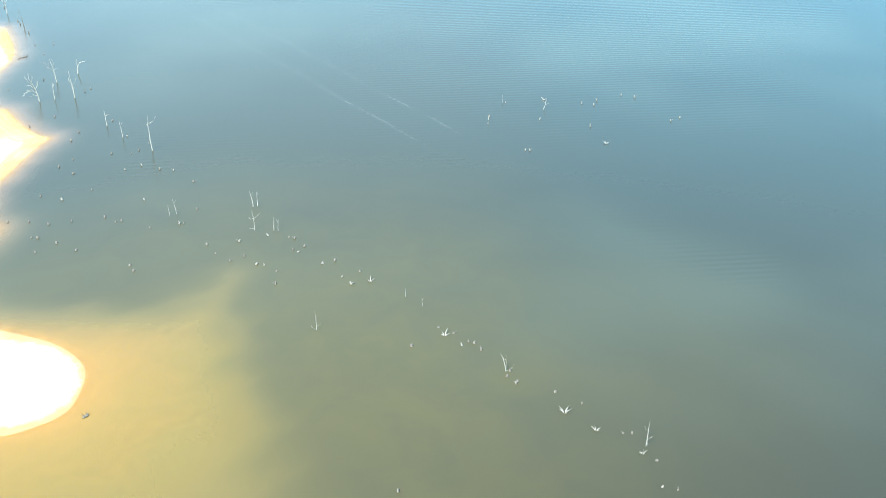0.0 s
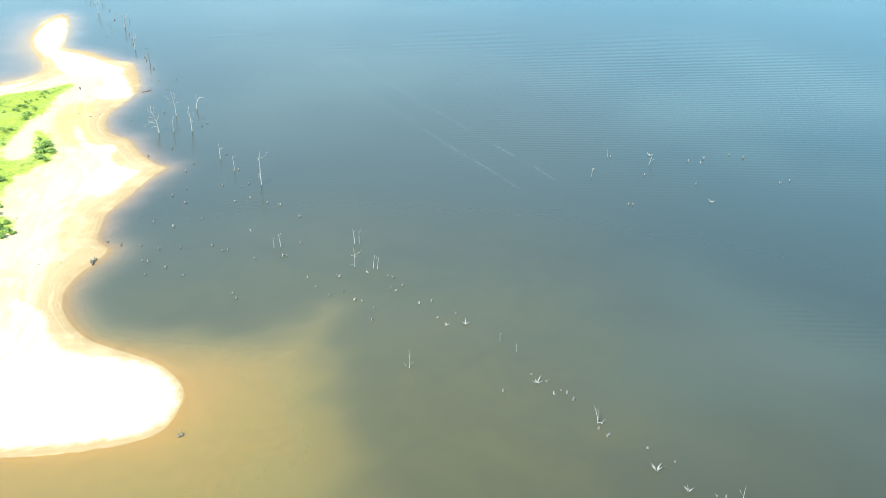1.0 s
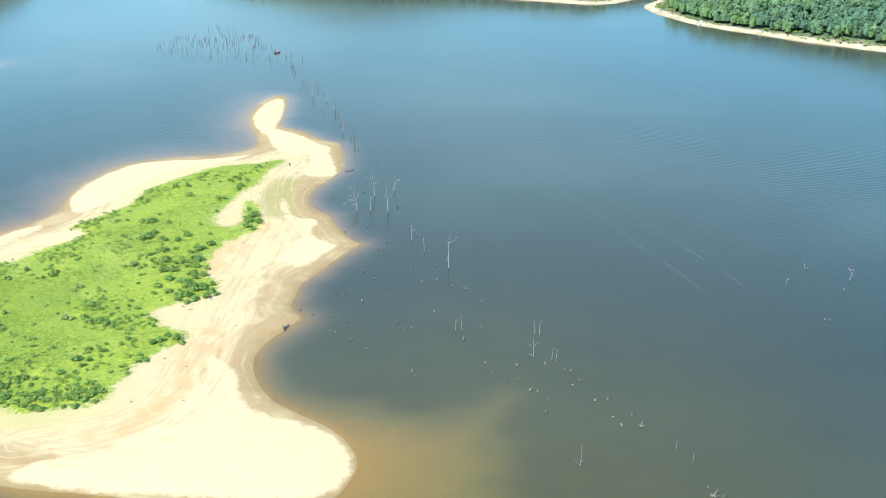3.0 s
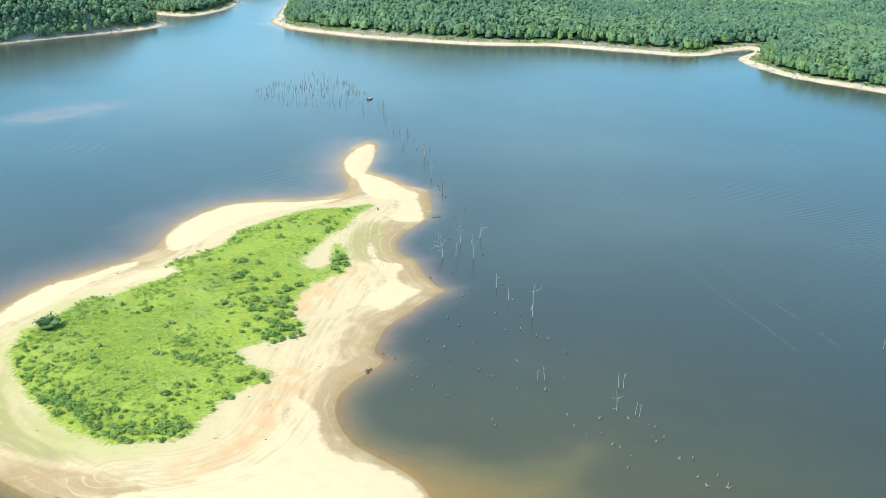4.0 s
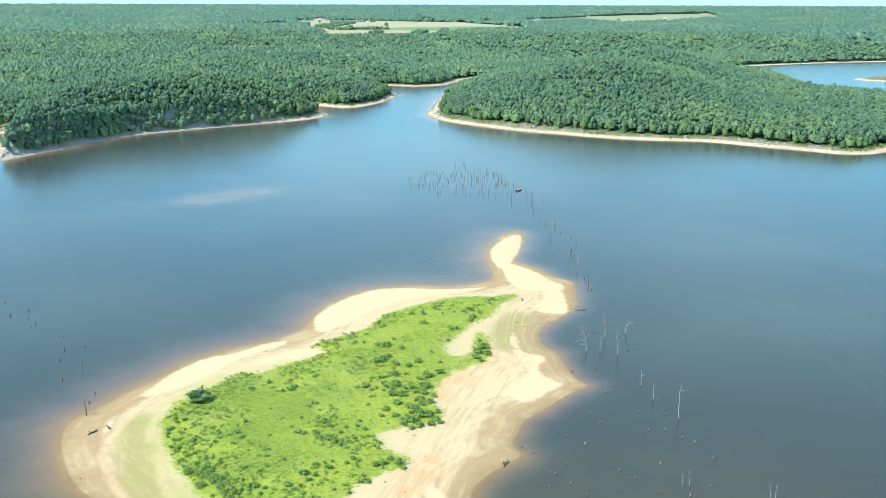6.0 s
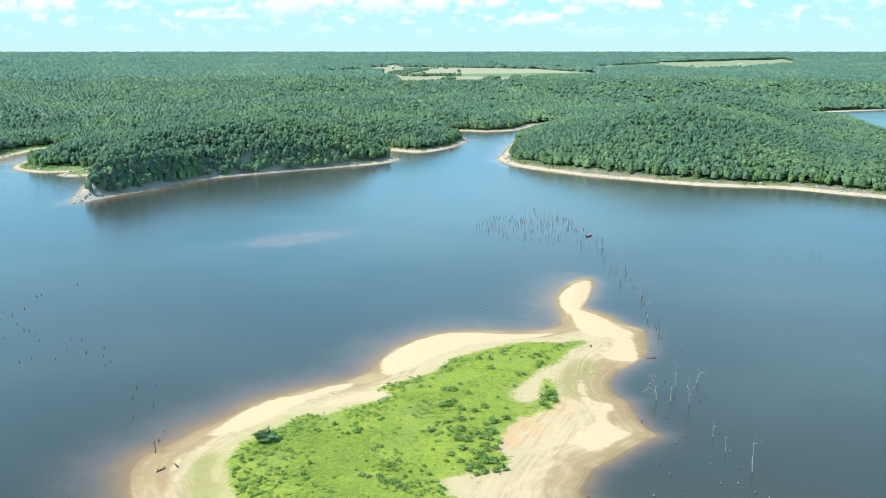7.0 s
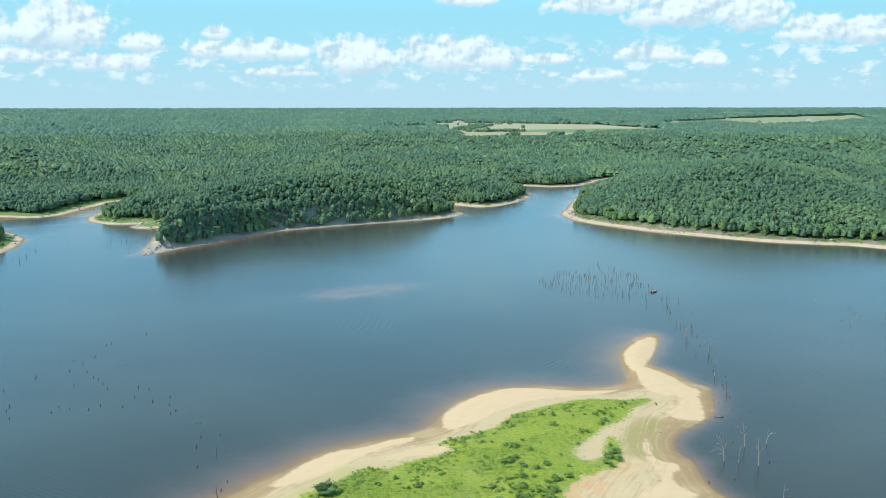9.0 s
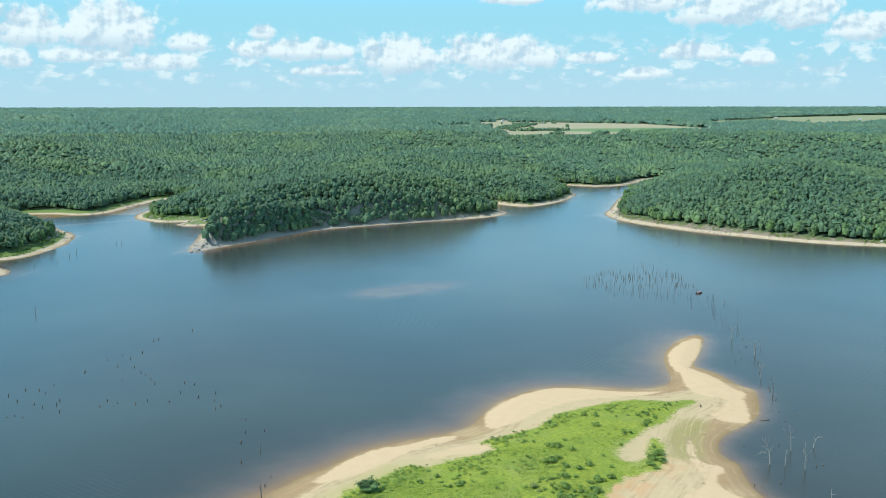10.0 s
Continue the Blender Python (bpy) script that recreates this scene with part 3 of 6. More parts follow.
    beach = k.mix(k.ramp(inland, 1.2, 0.2), beach, (0.23, 0.18, 0.12))
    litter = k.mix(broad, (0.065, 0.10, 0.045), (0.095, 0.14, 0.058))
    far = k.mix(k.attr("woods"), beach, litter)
    rock = k.mix(k.noise(pos, 0.5, 5, 0.7), (0.20, 0.17, 0.13), (0.47, 0.42, 0.35))
    far = k.mix(k.math("MULTIPLY", k.attr("bluff"), k.ramp(rubble, 0.35, 0.6, 0.3, 0.95)), far, rock)
    crop = k.mix(k.ramp(k.noise(pos, 0.004, 3, 0.6), 0.4, 0.62), (0.37, 0.315, 0.185), (0.32, 0.295, 0.16))
    crop = k.mix(k.math("MULTIPLY", patch, 0.5), crop, (0.41, 0.345, 0.21))
    crop = k.mix(k.attr("leafy"), crop, k.mix(patch, (0.13, 0.21, 0.085), (0.20, 0.26, 0.10)))
    far = k.mix(k.attr("fields"), far, crop)
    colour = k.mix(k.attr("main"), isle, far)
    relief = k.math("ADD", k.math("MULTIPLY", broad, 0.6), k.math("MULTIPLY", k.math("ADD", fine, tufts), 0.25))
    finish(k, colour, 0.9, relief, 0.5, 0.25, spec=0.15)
    return m


def water_material():
    m, k = material("murky_lake_water")
    pos = k.add("ShaderNodeNewGeometry").outputs["Position"]
    depth = k.attr("depth")
    cloudy = k.ramp(k.noise(pos, 0.009, 3, 0.5), 0.4, 0.72)
    swirl = k.noise(pos, 0.08, 4, 0.6, 0.6)
    murk = k.mix(cloudy, (0.033, 0.033, 0.021), (0.052, 0.056, 0.038))
    # milky water between the spit and the wooded shores
    milk = k.add("ShaderNodeVectorMath", {0: k.add("ShaderNodeVectorMath", {0: pos, 1: (55.0, 585.0, 0.0)}, operation="SUBTRACT").outputs[0], 1: (1 / 150, 1 / 190, 0.0)}, operation="MULTIPLY").outputs[0]
    milk = k.add("ShaderNodeVectorMath", {0: milk}, operation="LENGTH").outputs["Value"]
    milk = k.ramp(k.math("ADD", milk, k.math("MULTIPLY", k.math("SUBTRACT", k.noise(pos, 0.012, 4, 0.6), 0.5), 1.4)), 1.15, 0.35)
    murk = k.mix(k.math("MULTIPLY", milk, 0.9), murk, (0.080, 0.078, 0.052))
    murk = k.mix(k.math("MULTIPLY", k.attr("plume"), k.ramp(swirl, 0.2, 0.8, 0.6, 1.0)), murk, (0.074, 0.063, 0.025))
    silt = k.mix(k.attr("plume"), (0.25, 0.162, 0.112), k.mix(swirl, (0.265, 0.178, 0.043), (0.33, 0.238, 0.063)))
    shown = k.math("ADD", depth, k.math("MULTIPLY", k.math("SUBTRACT", swirl, 0.5), k.math("MULTIPLY", depth, 1.1)))
    body = k.mix(k.math("POWER", 0.16, shown), murk, silt)
    # two faint foam lines of a passing boat
    spot = k.add("ShaderNodeSeparateXYZ", {0: pos})
    run = k.math("SUBTRACT", spot.outputs[1], 160.0)
    stretch = k.math("MULTIPLY", k.ramp(run, -8.0, 5.0), k.ramp(run, 140.0, 110.0))
    sway = k.math("MULTIPLY", k.math("SUBTRACT", k.noise(pos, 0.05, 2, 0.5), 0.5), 2.0)
    side = k.math("ADD", k.math("SUBTRACT", spot.outputs[0], k.math("ADD", 134.0, k.math("MULTIPLY", run, 0.055))), sway)
    foam = k.ramp(k.math("ABSOLUTE", k.math("SUBTRACT", k.math("ABSOLUTE", side), 5.0)), 0.7, 0.1)
    foam = k.math("MULTIPLY", k.math("MULTIPLY", foam, stretch), k.ramp(k.noise(pos, 0.12, 4, 0.7), 0.3, 0.7))
    body = k.mix(k.math("MULTIPLY", foam, 0.045), body, (0.45, 0.46, 0.44))
    diffuse = k.add("ShaderNodeBsdfDiffuse", {"Color": body})
    clear = k.add("ShaderNodeBsdfTransparent", {"Color": (0.95, 0.885, 0.69, 1)})
    thick = k.math("SUBTRACT", 1.0, k.math("POWER", 0.05, shown))
    inner = k.add("ShaderNodeMixShader", {0: thick, 1: clear.outputs[0], 2: diffuse.outputs[0]})
    # wind ripples in patches: one broad gust east of the island, smaller ones elsewhere
    gust = k.add("ShaderNodeVectorMath", {0: k.add("ShaderNodeMapping", {"Vector": pos, "Location": (0, 0, 0), "Rotation": (0, 0, radians(50))}).outputs[0], 1: GUST}, operation="SUBTRACT").outputs[0]
    gust = k.add("ShaderNodeVectorMath", {0: k.add("ShaderNodeVectorMath", {0: gust, 1: GUST_SIZE}, operation="MULTIPLY").outputs[0]}, operation="LENGTH").outputs["Value"]
    ragged = k.noise(pos, 0.02, 4, 0.6)
    gust = k.ramp(k.math("ADD", gust, k.math("MULTIPLY", k.math("SUBTRACT", ragged, 0.5), 1.6)), 1.1, 0.6)
    wind = k.math("MAXIMUM", gust, k.math("MULTIPLY", k.ramp(k.noise(pos, 0.017, 3, 0.55), 0.55, 0.67), k.ramp(k.attr("plume"), 0.2, 0.0)))
    long_way = k.add("ShaderNodeMapping", {"Vector": pos, "Rotation": (0, 0, radians(-18)), "Scale": (0.25, 1.0, 1.0)}).outputs[0]
    ripple = k.noise(long_way, 0.55, 3, 0.5, 0.3)
    downwind = k.add("ShaderNodeMapping", {"Vector": pos, "Rotation": (0, 0, radians(-55))}).outputs[0]
    waves = k.add("ShaderNodeTexWave", {"Vector": downwind, "Scale": 0.19, "Distortion": 1.6, "Detail": 2.0, "Detail Scale": 0.4}).outputs["Fac"]
    height = k.math("ADD", k.math("MULTIPLY", ripple, 0.5), k.math("MULTIPLY", k.math("MULTIPLY", waves, wind), 0.42))
    bump = k.add("ShaderNodeBump", {"Strength": 0.14, "Distance": 0.25, "Height": height}).outputs[0]
    gloss = k.add("ShaderNodeBsdfGlossy", {"Color": (1, 1, 1, 1), "Roughness": 0.19, "Normal": bump})
    fresnel = k.add("ShaderNodeFresnel", {"IOR": 1.333, "Normal": bump}).outputs[0]
    both = k.add("ShaderNodeMixShader", {0: fresnel, 1: inner.outputs[0], 2: gloss.outputs[0]})
    k.add("ShaderNodeOutputMaterial", {"Surface": both.outputs[0]})
    return m


def leaf_material(name, dark, light, warm, clump=0.09, grain=1.6, sheen=0.25, thin=0.0, bump=0.9):
    m, k = material(name)
    geo = k.add("ShaderNodeNewGeometry")
    pos, island = geo.outputs["Position"], geo.outputs["Random Per Island"]
    grainy = k.noise(pos, grain, 4, 0.7)
    stand = k.noise(pos, clump, 3, 0.6)
    colour = k.mix(k.ramp(grainy, 0.36, 0.66), dark, light)
    colour = k.mix(k.math("MULTIPLY", k.ramp(stand, 0.45, 0.7), 0.55), colour, warm)
    colour = k.mix(k.ramp(island, 0.62, 1.0, 0.0, 0.5), colour, warm)
    tone = k.math("ADD", 0.74, k.math("MULTIPLY", k.math("FRACT", k.math("MULTIPLY", island, 7.3)), 0.52))
    tone = k.add("ShaderNodeCombineColor", {0: tone, 1: tone, 2: tone}).outputs[0]
    colour = k.mix(1.0, colour, tone, "MULTIPLY")
    p = finish(k, colour, 0.65, grainy, bump, 0.5 / grain, spec=sheen)
    if thin:
        glow = k.add("ShaderNodeBsdfTranslucent", {"Color": k.mix(1.0, colour, (1.5, 1.35, 0.7), "MULTIPLY")})
        both = k.add("ShaderNodeMixShader", {0: thin, 1: p.outputs[0], 2: glow.outputs[0]})
        k.add("ShaderNodeOutputMaterial", {"Surface": both.outputs[0]}).is_active_output = True
    return m


def plain_material(name, a, b, scale=4.0, rough=0.8, stretch=(1, 1, 1), bump=0.4, metal=0.0):
    m, k = material(name)
    pos = k.add("ShaderNodeTexCoord").outputs["Object"]
    pos = k.add("ShaderNodeVectorMath", {0: pos, 1: stretch}, operation="MULTIPLY").outputs[0]
    n, n2 = k.noise(pos, scale, 5, 0.65), k.noise(pos, scale * 0.2, 3, 0.5)
    colour = k.mix(k.ramp(n, 0.3, 0.7), a, b)
    colour = k.mix(k.math("MULTIPLY", n2, 0.35), colour, tuple(0.6 * c for c in a))
    finish(k, colour, rough, n, bump, 0.05, metal)
    return m


GROUND, WATER = ground_material(), water_material()
OAK = leaf_material("oak_crowns", (0.037, 0.074, 0.045), (0.115, 0.184, 0.087), (0.153, 0.213, 0.067), 0.012, 1.2)
# the oak leaves of the far woods, with distance haze painted in as blue
HAZED_OAK = leaf_material("hazed_oak_crowns", (0.045, 0.098, 0.068), (0.125, 0.205, 0.122), (0.145, 0.205, 0.096), 0.005, 0.5)
SHORE_OAK = leaf_material("shore_tree_leaves", (0.042, 0.08, 0.03), (0.145, 0.22, 0.066), (0.14, 0.20, 0.05), 0.05, 1.4)
SHRUB = leaf_material("shrub_leaves", (0.105, 0.17, 0.037), (0.225, 0.31, 0.058), (0.23, 0.305, 0.053), 0.2, 4.0, thin=0.15, bump=0.25)
GREY_SHRUB = leaf_material("grey_green_shrub_leaves", (0.19, 0.23, 0.062), (0.28, 0.325, 0.095), (0.29, 0.32, 0.09), 0.2, 4.0, thin=0.1, bump=0.25)
BRUSH = leaf_material("green_brush", (0.13, 0.205, 0.034), (0.235, 0.32, 0.05), (0.245, 0.32, 0.05), 0.2, 3.0, thin=0.12, bump=0.2)
WEED = leaf_material("island_weeds", (0.215, 0.285, 0.034), (0.30, 0.37, 0.045), (0.33, 0.38, 0.052), 0.15, 2.2, thin=0.1, bump=0.2)
BARK = plain_material("dark_bark", (0.055, 0.042, 0.03), (0.12, 0.095, 0.07), 6, 0.9, (1, 1, 0.2))
DEAD = plain_material("bleached_dead_wood", (0.23, 0.205, 0.17), (0.42, 0.385, 0.33), 7, 0.85, (1, 1, 0.15))
WEATHERED = plain_material("grey_weathered_wood", (0.11, 0.095, 0.075), (0.27, 0.245, 0.205), 7, 0.85, (1, 1, 0.15))
LIMESTONE = plain_material("pale_limestone", (0.27, 0.235, 0.19), (0.52, 0.47, 0.40), 1.5, 0.9)
BLUFF_ROCK = plain_material("grey_bluff_rock", (0.14, 0.125, 0.105), (0.33, 0.30, 0.26), 0.8, 0.9)
SOAKED = plain_material("dark_weathered_wood", (0.07, 0.058, 0.045), (0.20, 0.175, 0.145), 7, 0.8, (1, 1, 0.15))


# ---- building helpers ----
def mesh_from(name, verts, faces, mat, shade=True):
    """A mesh from arrays: verts (n, 3) and faces (m, 3 or 4)."""
    verts, faces = np.asarray(verts, np.float32), np.asarray(faces, np.int32)
    me = bpy.data.meshes.new(name)
    me.vertices.add(len(verts))
    me.vertices.foreach_set("co", verts.ravel())
    k = faces.shape[1]
    me.loops.add(faces.size)
    me.loops.foreach_set("vertex_index", faces.ravel())
    me.polygons.add(len(faces))
    me.polygons.foreach_set("loop_start", np.arange(len(faces), dtype=np.int32) * k)
    me.polygons.foreach_set("use_smooth", np.full(len(faces), shade))
    me.update(calc_edges=True)
    me.materials.append(mat)
    return me


def part(name, bm, mat, parent, label=""):
    """Links a bmesh, or a mesh, as one part of a thing."""
    if isinstance(bm, bpy.types.Mesh):
        me = bm
    else:
        me = bpy.data.meshes.new(name)
        bm.to_mesh(me)
        bm.free()
        me.materials.append(mat)
    ob = new(name, me)
    ob.parent = parent
    return tagged(ob, label)


def tube(bm, points, radii, sides=6, jag=0.0):
    """A tapered limb through the points, closed at both ends."""
    pts = [Vector(p) for p in points]
    rings = []
    for i, p in enumerate(pts):
        way = (pts[min(i + 1, len(pts) - 1)] - pts[max(i - 1, 0)]).normalized()
        a = way.orthogonal().normalized()
        b = way.cross(a)
        ring = []
        for s in range(sides):
            t = 2 * math.pi * s / sides
            lift = way * (random.uniform(-jag, jag) if i == len(pts) - 1 else 0)
            ring.append(bm.verts.new(p + radii[i] * random.uniform(0.85, 1.15) * (a * math.cos(t) + b * math.sin(t)) + lift))
        rings.append(ring)
    for r0, r1 in zip(rings, rings[1:]):
        for s in range(sides):
            f = bm.faces.new((r0[s], r0[(s + 1) % sides], r1[(s + 1) % sides], r1[s]))
            f.smooth = True
    bm.faces.new(rings[0][::-1])
    bm.faces.new(rings[-1])


# ---- ground and water ----
def spread(*stretches):
    """Grid lines from stretches of (start, end, step at start, step at end)."""
    out = []
    for a, b, s, e in stretches:
        u = a
        while u < b:
            out.append(u)
            u += s + (e - s) * (u - a) / (b - a)
    return np.array(out)


def sheet(xs, ys):
    gx, gy = np.meshgrid(xs, ys)
    n, m = len(xs), len(ys)
    i = (np.arange(m - 1)[:, None] * n + np.arange(n - 1)[None]).ravel()
    return gx.ravel(), gy.ravel(), np.stack([i, i + 1, i + n + 1, i + n], 1)


def float_attribute(me, name, values):
    me.attributes.new(name, "FLOAT", "POINT").data.foreach_set("value", np.asarray(values, np.float32))


def build_ground():
    xs = np.r_[spread((-4900, -700, 400, 60), (-700, -400, 40, 8), (-400, -62, 5, 4.5), (-62, 96, 1.2, 1.2), (96, 430, 4.5, 6), (430, 1200, 12, 12), (1200, 4900, 25, 400)), 4900]
    ys = np.r_[spread((-4900, -700, 500, 80), (-700, 60, 60, 12), (60, 108, 6, 1.5), (108, 392, 1.3, 1.3), (392, 560, 5, 5), (560, 960, 5, 5.5), (960, 1250, 7, 8), (1250, 1550, 6, 8), (1550, 1900, 10, 20), (1900, 4900, 25, 150)), 4900]
    x, y, faces = sheet(xs, ys)
    q = land(x, y)
    sunk = 6 * smooth(q["r"], 3600, 3900) * (q["fields"] < 0.1)
    me = mesh_from("ground", np.stack([x, y, q["z"] - sunk], 1), faces, GROUND)
    float_attribute(me, "height", np.where(q["isl"] > 0, q["z"], np.clip(q["d"] * 0.12, -6, 3)))
    float_attribute(me, "inland", q["d"])
    float_attribute(me, "crust", q["crust"])
    float_attribute(me, "green", q["green"])
    meander = (fbm(x, y, 12, 3, 15) - 0.5) * 2.4
    for name, lines in (("ridge", RIDGES), ("olive", OLIVE), ("rust", RUST)):
        near = (np.abs(x - 20) < 90) & (np.abs(y - 220) < 110)
        away = np.full(len(x), 60.0)
        away[near] = np.minimum(from_lines(x[near], y[near], lines) + (meander[near] if name in ("olive", "rust") else 0.2 * meander[near]), 60)
        float_attribute(me, name, away)
    lane = np.full(len(x), 60.0)
    lane[near] = beside(x[near], y[near], ROADS[0]) + 0.4 * meander[near]
    float_attribute(me, "lane", lane)
    float_attribute(me, "woods", q["woods"])
    float_attribute(me, "fields", q["fields"])
    float_attribute(me, "leafy", q["leafy"])
    float_attribute(me, "bluff", q["bluff"])
    float_attribute(me, "main", (q["main"] | (q["az"] > 20) & (q["r"] > 900)) & (q["isl"] < -20))
    return tagged(new("ground", me), "pale sand shores, green island turf and wooded hills", "ground", kind="structure")


def build_water():
    xs = np.r_[spread((-4000, -80, 600, 6), (-80, 120, 1.6, 1.6), (120, 4000, 6, 600)), 4000]
    ys = np.r_[spread((-4000, 60, 600, 8), (60, 400, 1.6, 1.6), (400, 520, 3, 4), (520, 4000, 6, 600)), 4000]
    x, y, faces = sheet(xs, ys)
    q = land(x, y)
    me = mesh_from("water", np.stack([x, y, np.zeros(len(x))], 1), faces, WATER)
    float_attribute(me, "depth", np.where(q["d"] < 0, -q["z"], 0.0))
    float_attribute(me, "plume", smooth(along(x, y, np.array((-20.0, 118.0)), np.array((60.0, 105.0))) + 30 * (fbm(x, y, 40, 3, 16) - 0.5), 95, 5))
    return tagged(new("water", me), "murky brown-green lake water, tan over the shallows", "lake", kind="structure")


build_ground()
build_water()

def set_out(kinds, spots):
    """Copies each kind of thing to its poses; the first pose of a kind is taken by the thing itself."""
    for k, thing in enumerate(kinds):
        mine = [m for j, m in spots if j == k]
        for m in mine[1:]:
            copy_thing(thing, m)
        if mine:
            thing.matrix_basis = mine[0]


# ---- woods ----
def dome(level, keep=-0.35):
    """The upper part of an icosphere, as arrays."""
    bm = bmesh.new()
    bmesh.ops.create_icosphere(bm, subdivisions=level, radius=1.0)
    bmesh.ops.delete(bm, geom=[v for v in bm.verts if v.co.z < keep], context="VERTS")
    bm.verts.index_update()
    v = np.array([v.co[:] for v in bm.verts])
    f = np.array([[w.index for w in p.verts] for p in bm.faces])
    bm.free()
    return v, f


def roughened(v, amount, seed, freq=1.7):
    noise_at = np.array([noise.fractal(Vector(p) * freq + Vector((seed * 3.7, seed, 0)), 0.8, 2.0, 3) for p in v])
    return v * (1 + amount * noise_at)[:, None]


def lumpy_crown(seed, lumps, level, body_level=None):
    """A broad crown: one body and leafy heads all over it; radius 1, from the ground side at 0 to about 1.6 high."""
    r = random.Random(seed)
    vs, fs, n = [], [], 0
    for i in range(lumps):
        base, faces = dome(body_level or level, -0.6) if i == 0 else dome(level)
        if i == 0:
            c, s = (0, 0, 0.58), (0.82, 0.82, 0.78)
        else:
            a = 2.4 * i + r.uniform(-0.4, 0.4)
            e = r.uniform(-0.2, 1.0)
            q = (0.45 + 0.35 * r.random()) * math.sqrt(max(1 - e * e, 0.08)) + 0.1
            w = r.uniform(0.26, 0.46)
            c, s = (q * math.cos(a), q * math.sin(a), 0.68 + 0.62 * e), (w, w, w * r.uniform(0.8, 1.1))
        vs.append(roughened(base, 0.42, seed * 9 + i, 2.3) * s + c)
        fs.append(faces + n)
        n += len(base)
    return np.concatenate(vs), np.concatenate(fs)


def planted(name, templates, places, radii, heights, mat, shade=True):
    """One mesh of many crowns."""
    gen = np.random.default_rng(len(places))
    kind, turn = gen.integers(0, len(templates), len(places)), gen.uniform(0, 2 * np.pi, len(places))
    vs, fs, n = [], [], 0
    for t, (v, f) in enumerate(templates):
        m = kind == t
        if not m.any():
            continue
        c, s = np.cos(turn[m])[:, None], np.sin(turn[m])[:, None]
        x, y = v[:, 0] * c - v[:, 1] * s, v[:, 0] * s + v[:, 1] * c
        w = np.stack([x * radii[m, None], y * radii[m, None], v[:, 2] * heights[m, None]], -1) + places[m, None]
        vs.append(w.reshape(-1, 3))
        fs.append((f[None] + n + len(v) * np.arange(m.sum())[:, None, None]).reshape(-1, f.shape[1]))
        n += w.shape[0] * w.shape[1]
    return mesh_from(name, np.concatenate(vs), np.concatenate(fs), mat, shade)


def jittered(x0, x1, y0, y1, step, seed):
    gen = np.random.default_rng(seed)
    gx, gy = np.meshgrid(np.arange(x0, x1, step), np.arange(y0, y1, step))
    gx, gy = gx.ravel() + gen.uniform(-0.42, 0.42, gx.size) * step, gy.ravel() + gen.uniform(-0.42, 0.42, gx.size) * step
    return gx, gy


